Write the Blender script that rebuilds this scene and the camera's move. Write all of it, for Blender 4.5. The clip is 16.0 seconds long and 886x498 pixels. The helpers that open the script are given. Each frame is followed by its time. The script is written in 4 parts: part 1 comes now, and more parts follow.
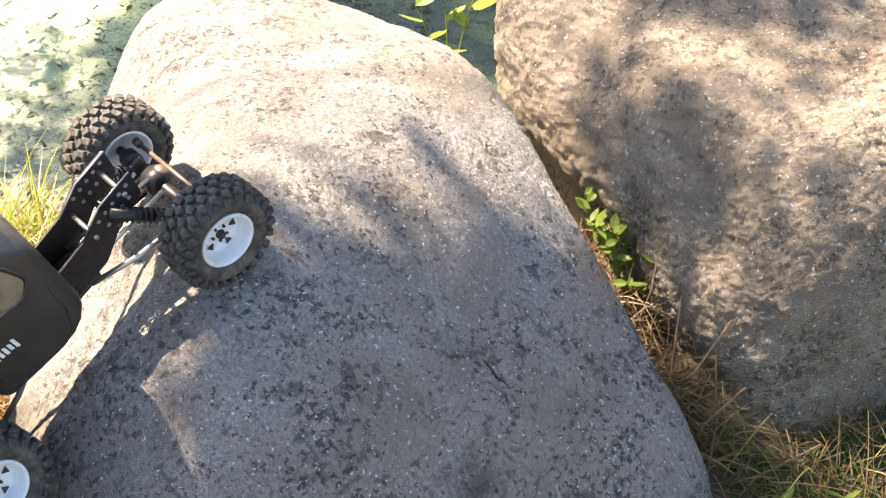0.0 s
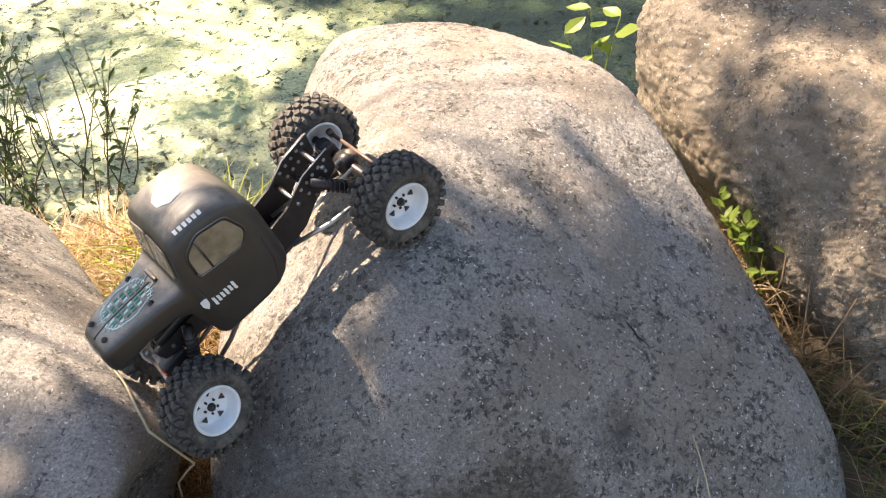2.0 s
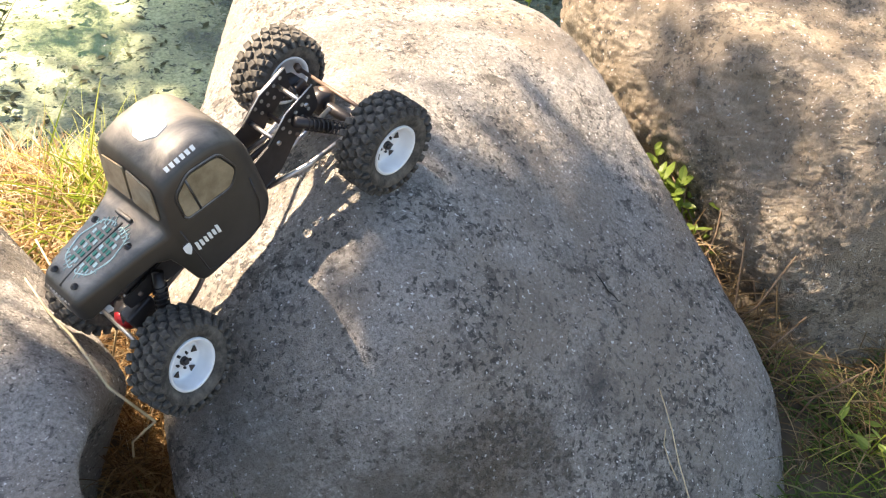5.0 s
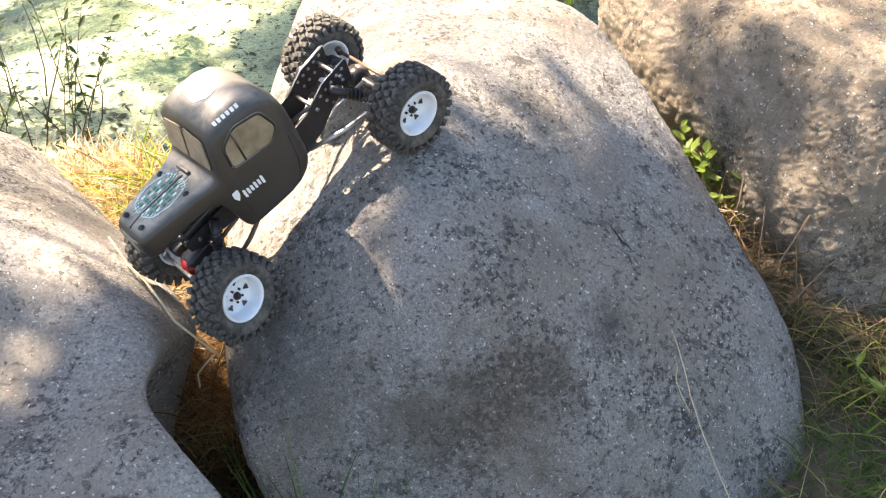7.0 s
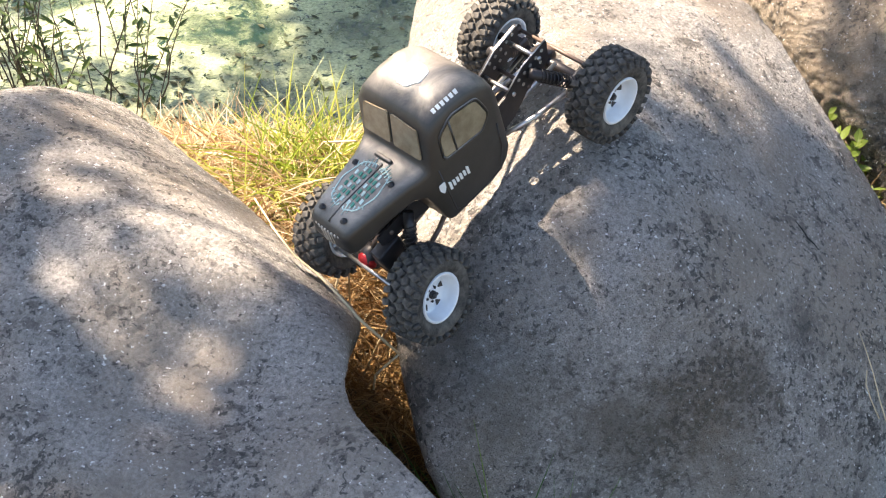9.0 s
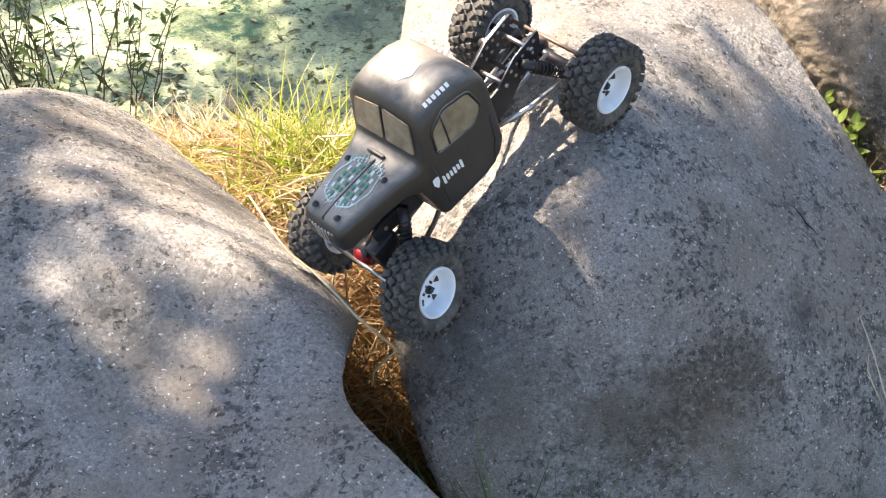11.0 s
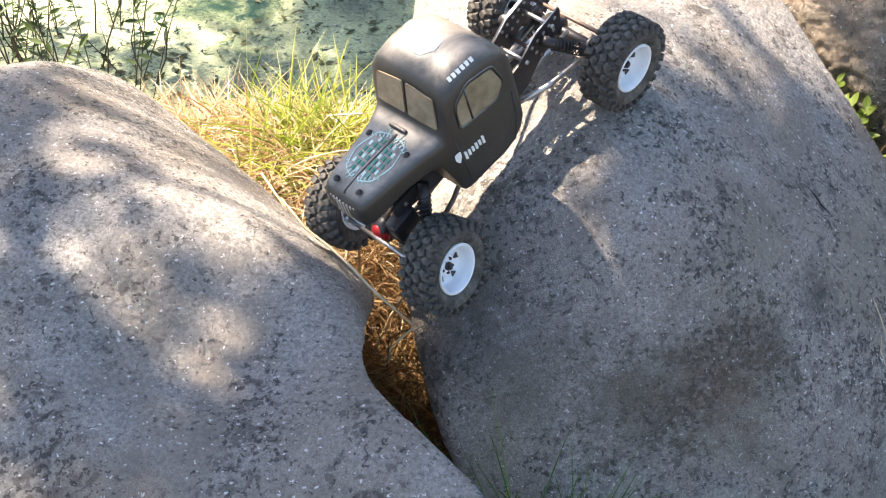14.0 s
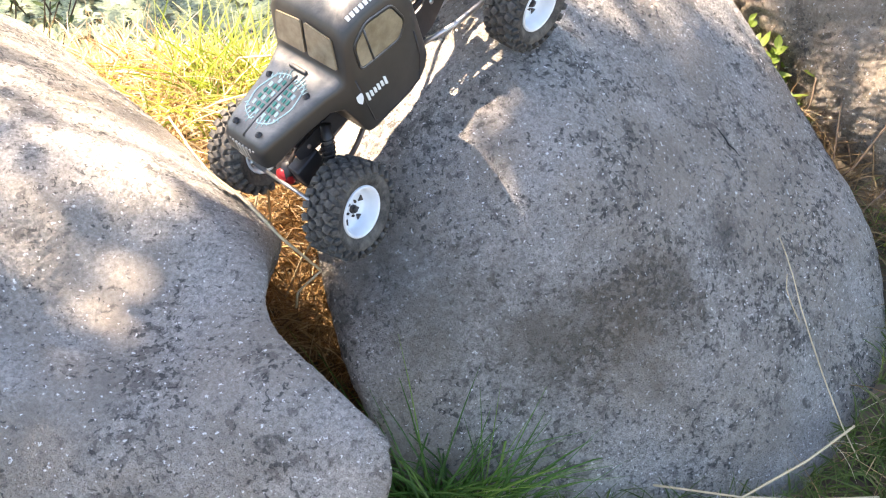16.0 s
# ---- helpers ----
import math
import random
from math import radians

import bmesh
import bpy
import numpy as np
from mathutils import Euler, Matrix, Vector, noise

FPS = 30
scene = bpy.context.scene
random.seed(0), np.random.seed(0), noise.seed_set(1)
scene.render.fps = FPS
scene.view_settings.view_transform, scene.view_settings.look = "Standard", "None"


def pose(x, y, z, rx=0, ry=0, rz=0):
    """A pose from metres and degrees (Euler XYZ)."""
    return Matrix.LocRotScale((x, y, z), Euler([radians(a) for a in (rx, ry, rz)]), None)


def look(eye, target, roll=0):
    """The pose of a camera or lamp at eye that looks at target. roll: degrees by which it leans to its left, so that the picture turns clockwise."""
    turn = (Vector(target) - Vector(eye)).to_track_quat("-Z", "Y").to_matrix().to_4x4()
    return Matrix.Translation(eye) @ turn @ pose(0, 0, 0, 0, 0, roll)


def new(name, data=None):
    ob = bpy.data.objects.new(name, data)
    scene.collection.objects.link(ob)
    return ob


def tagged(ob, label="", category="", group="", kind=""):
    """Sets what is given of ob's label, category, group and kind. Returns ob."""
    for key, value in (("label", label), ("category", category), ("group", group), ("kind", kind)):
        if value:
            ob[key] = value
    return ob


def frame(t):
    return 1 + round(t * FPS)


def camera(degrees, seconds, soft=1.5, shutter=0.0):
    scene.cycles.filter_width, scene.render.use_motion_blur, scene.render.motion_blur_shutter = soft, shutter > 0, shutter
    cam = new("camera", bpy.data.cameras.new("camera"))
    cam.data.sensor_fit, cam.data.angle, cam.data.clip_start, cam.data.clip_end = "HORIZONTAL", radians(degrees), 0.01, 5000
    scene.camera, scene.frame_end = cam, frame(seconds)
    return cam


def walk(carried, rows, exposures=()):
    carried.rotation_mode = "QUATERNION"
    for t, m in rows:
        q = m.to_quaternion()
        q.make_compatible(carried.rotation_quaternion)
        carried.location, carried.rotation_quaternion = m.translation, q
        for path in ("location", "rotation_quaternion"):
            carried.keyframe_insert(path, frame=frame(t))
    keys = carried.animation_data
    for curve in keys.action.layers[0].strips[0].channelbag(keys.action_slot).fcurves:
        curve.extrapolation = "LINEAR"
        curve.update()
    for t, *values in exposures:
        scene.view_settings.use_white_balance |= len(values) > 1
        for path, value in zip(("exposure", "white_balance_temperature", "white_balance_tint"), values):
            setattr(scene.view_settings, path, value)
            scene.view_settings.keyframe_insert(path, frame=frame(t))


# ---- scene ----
from mathutils.bvhtree import BVHTree
cam = camera(42.0, 16.0, 1.15)
PATH = [
    (0, (0.0239, -0.8385, 1.3825), (-0.0006, 0.6184, 0.0125), -1.05),
    (0.5, (0.0652, -0.9344, 1.3939), (-0.1370, 0.5509, 0.0699), -3.43),
    (1, (0.1458, -1.0926, 1.3912), (-0.1755, 0.4574, 0.1687), -5.00),
    (1.5, (0.1402, -1.1297, 1.4156), (-0.2618, 0.4123, 0.2071), -9.39),
    (2, (0.0200, -1.0975, 1.4079), (-0.2497, 0.4461, 0.1651), -6.66),
    (2.5, (-0.1844, -1.0287, 1.4095), (-0.2187, 0.5203, 0.1448), -2.41),
    (3, (-0.2345, -1.0254, 1.3794), (-0.1506, 0.4782, 0.0634), 2.87),
    (3.5, (-0.2549, -1.0354, 1.3833), (-0.1475, 0.4611, 0.0608), 3.47),
    (4, (-0.2690, -1.0403, 1.3754), (-0.1305, 0.4599, 0.0600), 4.55),
    (4.2, (-0.2709, -1.0452, 1.3697), (-0.1169, 0.4527, 0.0534), 4.76),
    (6.3, (-0.1933, -1.1426, 1.3932), (-0.1663, 0.3690, 0.0839), 1.16),
    (6.5, (-0.1612, -1.1887, 1.3994), (-0.1613, 0.3550, 0.1278), 0.14),
    (7, (-0.1285, -1.3018, 1.3789), (-0.2109, 0.2656, 0.1394), -2.05),
    (7.5, (-0.1908, -1.3185, 1.3996), (-0.3400, 0.2478, 0.1650), -3.49),
    (8, (-0.3634, -1.2335, 1.3866), (-0.4047, 0.3231, 0.1315), -2.42),
    (8.5, (-0.4721, -1.1779, 1.3806), (-0.3988, 0.3566, 0.0999), 0.91),
    (9, (-0.4920, -1.1900, 1.3541), (-0.4522, 0.3308, 0.0558), 1.87),
    (9.2, (-0.4826, -1.1921, 1.3596), (-0.4533, 0.3286, 0.0609), 1.16),
    (11.5, (-0.4845, -1.1674, 1.3518), (-0.4498, 0.3385, 0.0361), 0.44),
    (12, (-0.4874, -1.1609, 1.3519), (-0.4581, 0.3466, 0.0379), 0.47),
    (12.5, (-0.4926, -1.1654, 1.3531), (-0.4637, 0.3443, 0.0416), 0.70),
    (13, (-0.4997, -1.1703, 1.3544), (-0.4699, 0.3423, 0.0463), 0.84),
    (13.5, (-0.5104, -1.1782, 1.3514), (-0.4739, 0.3378, 0.0475), 0.35),
    (14, (-0.5271, -1.1852, 1.3367), (-0.4650, 0.3111, 0.0110), 1.70),
    (14.5, (-0.4946, -1.1799, 1.3259), (-0.3607, 0.2351, -0.0811), 2.40),
    (15, (-0.4832, -1.1742, 1.3287), (-0.3023, 0.2108, -0.1028), 3.38),
    (15.5, (-0.4642, -1.1909, 1.3168), (-0.3007, 0.2091, -0.1021), 3.02),
    (16, (-0.4806, -1.1830, 1.3280), (-0.3186, 0.2455, -0.0624), 3.77),
]
walk(cam, [(t, look(eye, target, roll)) for t, eye, target, roll in PATH],
     [(0.0, 2.6, 6900, 11), (1.5, 2.32, 7150, 12), (2.5, 2.28, 7250, 12), (3.2, 2.42, 7250, 12), (4.0, 2.5, 7250, 11), (7.0, 2.75, 6950, 10), (9.0, 2.5, 6750, 10), (12.5, 2.6, 6550, 9), (14.0, 2.65, 6550, 10), (14.6, 3.0, 6850, 12), (15.4, 3.4, 7150, 13), (16.0, 3.3, 6950, 12)])

# ---- light ----
SUN_AZ, SUN_EL = 144.0, 55.0          # degrees, azimuth from +x towards +y
world = bpy.data.worlds.new("sky")
scene.world = world
world.use_nodes = True
wn = world.node_tree
sky = wn.nodes.new("ShaderNodeTexSky")
sky.sky_type = "NISHITA"
sky.sun_disc = False
sky.sun_elevation = radians(SUN_EL)
sky.sun_rotation = radians(90.0 - SUN_AZ)
wn.links.new(sky.outputs[0], wn.nodes["Background"].inputs[0])
wn.nodes["Background"].inputs[1].default_value = 0.068
TO_SUN = Vector((math.cos(radians(SUN_EL)) * math.cos(radians(SUN_AZ)), math.cos(radians(SUN_EL)) * math.sin(radians(SUN_AZ)), math.sin(radians(SUN_EL))))
sun = new("sun", bpy.data.lights.new("sun", "SUN"))
sun.data.energy, sun.data.angle, sun.data.color = 4.6, radians(0.53), (1.0, 0.85, 0.69)
sun.matrix_world = Matrix.Translation((0, 0, 6)) @ TO_SUN.to_track_quat("Z", "Y").to_matrix().to_4x4()


# ---- materials ----
class Mat:
    """A node material, built up by small steps."""

    def __init__(self, name, rough=0.8, metal=0.0, spec=0.5):
        self.m = bpy.data.materials.new(name)
        self.m.use_nodes = True
        self.t = self.m.node_tree
        self.b = self.t.nodes["Principled BSDF"]
        self.b.inputs["Roughness"].default_value = rough
        self.b.inputs["Metallic"].default_value = metal
        self.b.inputs["Specular IOR Level"].default_value = spec
        self.co = self.t.nodes.new("ShaderNodeTexCoord").outputs["Object"]

    def node(self, kind, **values):
        n = self.t.nodes.new(kind)
        for k, v in values.items():
            n.inputs[k.replace("_", " ")].default_value = v
        return n

    def link(self, a, b):
        self.t.links.new(a, b)

    def noise(self, scale, detail=4.0, rough=0.55, distortion=0.0):
        n = self.node("ShaderNodeTexNoise", Scale=scale, Detail=detail, Roughness=rough, Distortion=distortion)
        self.link(self.co, n.inputs["Vector"])
        return n.outputs["Fac"]

    def cells(self, scale, feature="F1", out="Distance"):
        n = self.node("ShaderNodeTexVoronoi", Scale=scale)
        n.feature = feature
        self.link(self.co, n.inputs["Vector"])
        return n.outputs[out]

    def ramp(self, fac, *stops):
        n = self.t.nodes.new("ShaderNodeValToRGB")
        e = n.color_ramp.elements
        while len(e) < len(stops):
            e.new(0.5)
        for k, (p, c) in enumerate(stops):
            e[k].position = p
            e[k].color = (*c, 1) if len(c) == 3 else c
        self.link(fac, n.inputs[0])
        return n.outputs[0]

    def mix(self, fac, a, b, mode="MIX"):
        n = self.t.nodes.new("ShaderNodeMix")
        n.data_type, n.blend_type = "RGBA", mode
        for v, sock in ((fac, n.inputs[0]), (a, n.inputs[6]), (b, n.inputs[7])):
            if isinstance(v, (int, float)):
                sock.default_value = v
            elif isinstance(v, tuple):
                sock.default_value = (*v, 1)
            else:
                self.link(v, sock)
        return n.outputs[2]

    def math(self, op, a, b=0.0):
        n = self.t.nodes.new("ShaderNodeMath")
        n.operation = op
        for v, sock in ((a, n.inputs[0]), (b, n.inputs[1])):
            if isinstance(v, (int, float)):
                sock.default_value = v
            else:
                self.link(v, sock)
        return n.outputs[0]

    def random(self, island=False):
        if island:
            return self.t.nodes.new("ShaderNodeNewGeometry").outputs["Random Per Island"]
        return self.t.nodes.new("ShaderNodeObjectInfo").outputs["Random"]

    def color(self, c):
        if isinstance(c, tuple):
            self.b.inputs["Base Color"].default_value = (*c, 1)
        else:
            self.link(c, self.b.inputs["Base Color"])
        return self

    def rough(self, r):
        self.link(r, self.b.inputs["Roughness"])
        return self

    def bump(self, height, strength=0.5, distance=0.01):
        n = self.node("ShaderNodeBump", Strength=strength, Distance=distance)
        self.link(height, n.inputs["Height"])
        if self.b.inputs["Normal"].is_linked:
            self.link(self.b.inputs["Normal"].links[0].from_socket, n.inputs["Normal"])
        self.link(n.outputs[0], self.b.inputs["Normal"])
        return self


def granite(name, pale, dark, warm, stains_and_shade=(), speck=0.8, grain=1.0):
    """Weathered granite: pale feldspar, dark mica specks, lichen blotches and a crystalline relief; stains: (x, y, z, radius, colour)."""
    k = Mat(name, 0.85, spec=0.45)
    c = k.mix(k.ramp(k.noise(190, 6, 0.75), (0.40, (0, 0, 0)), (0.60, (1, 1, 1))), tuple(0.7 * d + 0.3 * p for d, p in zip(dark, pale)), pale)
    c = k.mix(k.ramp(k.noise(4.5, 6, 0.65), (0.42, (0, 0, 0)), (0.62, (0.55, 0.55, 0.55))), c, warm)
    wide = k.ramp(k.noise(9.0, 7, 0.72, 0.4), (0.42, (0.0, 0.0, 0.0)), (0.66, (0.45, 0.45, 0.45)))
    c = k.mix(wide, c, tuple(v * 0.80 for v in dark))
    dense = k.math("MULTIPLY", k.math("SUBTRACT", k.noise(7, 5, 0.65), 0.5), 0.50)
    blotch = k.ramp(k.math("ADD", k.noise(58, 5, 0.65, 0.4), dense), (0.55, (0, 0, 0)), (0.62, (0.65, 0.65, 0.65)))
    c = k.mix(blotch, c, tuple(v * 0.60 for v in dark))
    mica = k.ramp(k.math("ADD", k.noise(120, 4, 0.6, 0.5), dense), (0.595, (0, 0, 0)), (0.635, (speck, speck, speck)))
    c = k.mix(mica, c, (0.050, 0.048, 0.047))
    large = k.ramp(k.noise(20, 5, 0.62, 0.3), (0.65, (0, 0, 0)), (0.69, (0.7, 0.7, 0.7)))
    c = k.mix(large, c, (0.065, 0.06, 0.055))
    # white quartz spots, with the crystals' glints put into the colour
    flecks_and_glints = k.ramp(k.noise(165, 2, 0.55), (0.665, (0, 0, 0)), (0.695, (1, 1, 1)))
    c = k.mix(flecks_and_glints, c, (0.92, 0.91, 0.89))
    ragged = k.math("MULTIPLY", k.math("SUBTRACT", k.noise(34, 8, 0.85), 0.5), 0.34)
    for x, y, z, radius, tone in stains_and_shade:
        d = k.t.nodes.new("ShaderNodeVectorMath")
        d.operation = "DISTANCE"
        k.link(k.co, d.inputs[0])
        d.inputs[1].default_value = (x, y, z)
        far = k.math("ADD", d.outputs["Value"], ragged)
        c = k.mix(k.ramp(k.math("DIVIDE", far, radius * 1.6), (0.15, (0.62, 0.62, 0.62)), (0.85, (0, 0, 0))), c, tone)
    k.color(c)
    k.rough(k.ramp(k.noise(160, 3), (0.35, (0.9, 0.9, 0.9)), (0.7, (0.5, 0.5, 0.5))))
    k.bump(k.noise(60, 8, 0.8), 1.0, 0.015 * grain)
    k.bump(k.noise(150, 4, 0.8), 1.0, 0.010 * grain)
    return k.m


def plain(name, c, rough=0.6, metal=0.0, vary=0.3, scale=60, bump=0.15, spec=0.5):
    """One colour with fine wear: two scales of variation and a slight relief."""
    k = Mat(name, rough, metal, spec)
    d = tuple(v * (1 - vary) for v in c)
    col = k.mix(k.ramp(k.noise(scale, 5), (0.35, (0, 0, 0)), (0.65, (1, 1, 1))), d, c)
    k.color(k.mix(k.ramp(k.noise(scale * 0.12, 3), (0.45, (0, 0, 0)), (0.7, (0.5, 0.5, 0.5))), col, tuple(min(1, v * (1 + vary)) for v in c)))
    if bump:
        k.bump(k.noise(scale * 3, 3), bump, 0.002)
    return k.m


def blades(name, *stops, rough=0.6, light=0.35):
    """Grass, straw and leaves: one colour for each blade, and some light let through."""
    k = Mat(name, rough, spec=0.3)
    c = k.ramp(k.random(True), *stops)
    k.color(k.mix(k.math("MULTIPLY", k.noise(40, 3), 0.5), c, (0.10, 0.08, 0.03)))
    trans = k.t.nodes.new("ShaderNodeBsdfTranslucent")
    k.link(c, trans.inputs["Color"])
    mixer = k.t.nodes.new("ShaderNodeMixShader")
    mixer.inputs[0].default_value = light
    k.link(k.b.outputs[0], mixer.inputs[1])
    k.link(trans.outputs[0], mixer.inputs[2])
    k.link(mixer.outputs[0], k.t.nodes["Material Output"].inputs["Surface"])
    return k.m


ROCK_GREY = granite("granite_grey", (0.60, 0.56, 0.52), (0.19, 0.172, 0.155), (0.42, 0.34, 0.26))
ROCK_MAIN = granite("granite_stained", (0.60, 0.56, 0.52), (0.19, 0.172, 0.155), (0.43, 0.34, 0.255), (
    (0.067, -0.445, 0.069, 0.085, (0.15, 0.115, 0.075)), (0.200, -0.321, 0.118, 0.040, (0.085, 0.08, 0.078)), (-0.225, -0.436, 0.103, 0.10, (0.15, 0.13, 0.095)), (0.12, -0.39, 0.10, 0.045, (0.13, 0.11, 0.085)),
    # these two put the foot's shade, with its brown stain, into the colour
    (-0.34, -0.30, 0.09, 0.13, (0.13, 0.115, 0.095)), (-0.05, -0.46, 0.05, 0.09, (0.14, 0.12, 0.09))))
ROCK_WARM = granite("granite_warm", (0.54, 0.455, 0.36), (0.22, 0.175, 0.13), (0.47, 0.36, 0.25), speck=0.65, grain=1.7)
SOIL = plain("soil", (0.10, 0.078, 0.053), 0.95, vary=0.5, scale=30, bump=0.8)


# ---- boulders ----
def boulder(name, middle, facets, detail, material, lumps, seed, sharp=28.0, hollows=(), coarse=1.0):
    """A weathered boulder: a rounded meeting of broad facets (azimuth, elevation, distance from the middle), with hollows (x, y, z from
    the middle, radius) worn into it and a lumpy, pitted skin."""
    az, el, d = np.radians(np.array(facets)[:, 0]), np.radians(np.array(facets)[:, 1]), np.array(facets)[:, 2]
    n = np.stack([np.cos(el) * np.cos(az), np.cos(el) * np.sin(az), np.sin(el)], -1)
    bm = bmesh.new()
    bmesh.ops.create_icosphere(bm, subdivisions=detail, radius=1.0)
    way = np.array([v.co[:] for v in bm.verts])
    way /= np.linalg.norm(way, axis=1)[:, None]
    near, far = np.zeros(len(way)), np.full(len(way), 3.0)
    cosines = way @ n.T
    for _ in range(26):
        mid = (near + far) / 2
        v = cosines * mid[:, None] - d
        top = v.max(1)
        level = top + np.log(np.exp(sharp * (v - top[:, None])).sum(1)) / sharp
        for x, y, z, radius in hollows:
            dip = radius - np.linalg.norm(way * mid[:, None] - (x, y, z), axis=1)
            level = np.logaddexp(40.0 * level, 40.0 * dip) / 40.0
        outside = level > 0
        far, near = np.where(outside, mid, far), np.where(outside, near, mid)
    shift = Vector((seed * 7.1, seed * 3.7, seed))
    for v, w, r in zip(bm.verts, way, near):
        p = Vector(w) * r
        q = p + shift
        skin = lumps * noise.noise(q * 5.0) + 0.35 * lumps * noise.noise(q * 14.0)
        skin += coarse * (0.0016 * noise.noise(q * 38.0) + 0.0014 * noise.noise(q * 95.0) + 0.0014 * noise.noise(q * 185.0))
        v.co = p + Vector(w) * skin
    for f in bm.faces:
        f.smooth = True
    me = bpy.data.meshes.new(name)
    bm.to_mesh(me)
    bm.free()
    me.materials.append(material)
    ob = new(name, me)
    ob.location = middle
    return ob


MAIN_FACETS = [
    (-81.4, 25.6, 0.463), (-48.2, 33.9, 0.411), (-23.9, 55.5, 0.316), (-23.9, 55.5, 0.315),
    (-74.4, 2.9, 0.614), (-124.6, 51.8, 0.411), (-166.7, 48.1, 0.481), (-171.3, 51.3, 0.378),
    (55.0, -34.3, 0.189), (-50.7, 37.5, 0.387), (34.1, 82.6, 0.411), (54.1, 81.3, 0.369),
    (-6.2, 77.9, 0.458), (100.6, 59.0, 0.547), (167.5, -21.1, 0.318), (55.0, -34.3, 0.189),
    (-155.0, 46.4, 0.477), (-176.5, -23.7, 0.322), (-42.6, 27.5, 0.619), (-81.5, 25.8, 0.437),
    (-70.8, 70.2, 0.378), (-71.1, 68.1, 0.437), (0.0, -90.0, 0.420),
]
LEFT_FACETS = [
    (39.4, -27.6, 0.338), (37.8, 65.6, 0.408), (40.2, 45.5, 0.372), (-46.5, 75.2, 0.493),
    (46.7, -31.8, 0.387), (90.0, 94.6, 0.355), (-93.7, 19.4, 0.345), (-108.2, 71.6, 0.279),
    (-0.4, 87.9, 0.361), (-179.4, 19.7, 0.501), (-167.4, 56.9, 0.392), (33.2, -26.6, 0.473),
    (-61.2, -32.7, 0.517), (-81.6, -19.4, 0.455), (32.4, -24.6, 0.362), (139.9, 16.7, 0.512),
    (0.0, -90.0, 0.400),
]
RIGHT_FACETS = [
    (-157.0, -15.0, 0.580), (-135.4, 30.3, 0.561), (-93.1, 16.6, 0.517), (-108.1, 74.0, 0.457),
    (-89.8, 9.9, 0.600), (-75.9, 15.4, 0.317), (78.3, 103.4, 0.369), (165.0, 98.8, 0.330),
    (-142.7, 34.7, 0.760), (119.0, 3.2, 0.588), (0.0, 20.0, 0.900), (-60.0, 20.0, 0.750),
    (-141.4, 1.8, 0.605), (-102.5, -13.0, 0.620), (0.0, -90.0, 0.420),
]
LEFT_HOLLOWS = [(0.545, -0.082, -0.009, 0.267), (0.223, -0.121, 0.456, 0.246)]
main_rock = tagged(boulder("boulder", (-0.16, 0.28, 0.12), MAIN_FACETS, 8, ROCK_MAIN, 0.006, 1, 45.0), "large speckled grey granite boulder, sunlit on top", "boulder")
left_rock = tagged(boulder("boulder", (-0.95, -0.15, 0.1), LEFT_FACETS, 8, ROCK_GREY, 0.006, 2, 28.0, LEFT_HOLLOWS), "rounded grey granite boulder beside a grassy gap", "boulder")
right_rock = tagged(boulder("boulder", (0.85, 0.62, 0.12), RIGHT_FACETS, 8, ROCK_WARM, 0.034, 3, coarse=3.2), "broad brownish granite boulder in dappled shade", "boulder")


# ---- ground and pond ----
WATER_Z = -0.14


def smooth(a, b, x):
    t = min(1.0, max(0.0, (x - a) / (b - a)))
    return t * t * (3 - 2 * t)


def ground_z(x, y):
    """Near turf, a low bank of dry grass between the boulders, and the pond's bed behind it."""
    bank = -0.11 + 0.07 * smooth(0.15, 0.45, x) + 0.18 * smooth(-0.10, 0.35, y) - 0.06 * smooth(0.15, 0.45, x) * smooth(-0.10, 0.35, y)
    shore = 0.86 + 0.10 * noise.noise(Vector((x * 1.7, 3.0, 0)))
    fall = smooth(shore - 0.40, shore + 0.16, y)
    far = 0.6 * max(smooth(14.0, 17.0, y), smooth(-4.4, -5.6, x) * fall, smooth(8.0, 10.0, x) * fall)
    foot = min(0.0, max(-0.11, -0.06 - 0.17 * (x + 0.16))) + 0.11
    bank += foot * (1.0 - smooth(-0.28, -0.10, y)) * smooth(-1.0, -0.6, x)
    return bank - 0.42 * fall + far + 0.02 * noise.noise(Vector((x * 3, y * 3, 1)))


def ground():
    xs = np.unique(np.concatenate([np.linspace(-400, -10, 12), np.linspace(-10, -2.5, 16), np.linspace(-2.5, 2.0, 110), np.linspace(2.0, 10, 16), np.linspace(10, 400, 12)]))
    ys = np.unique(np.concatenate([np.linspace(-400, -10, 12), np.linspace(-10, -1.5, 16), np.linspace(-1.5, 2.0, 90), np.linspace(2.0, 20, 30), np.linspace(20, 400, 12)]))
    verts = [(x, y, ground_z(x, y)) for y in ys for x in xs]
    w = len(xs)
    faces = [(j * w + i, j * w + i + 1, (j + 1) * w + i + 1, (j + 1) * w + i) for j in range(len(ys) - 1) for i in range(w - 1)]
    me = bpy.data.meshes.new("ground")
    me.from_pydata(verts, [], faces)
    me.polygons.foreach_set("use_smooth", [True] * len(faces))
    me.materials.append(SOIL)
    return tagged(new("ground", me), "brown soil bank sloping into a pond", "ground", kind="structure")


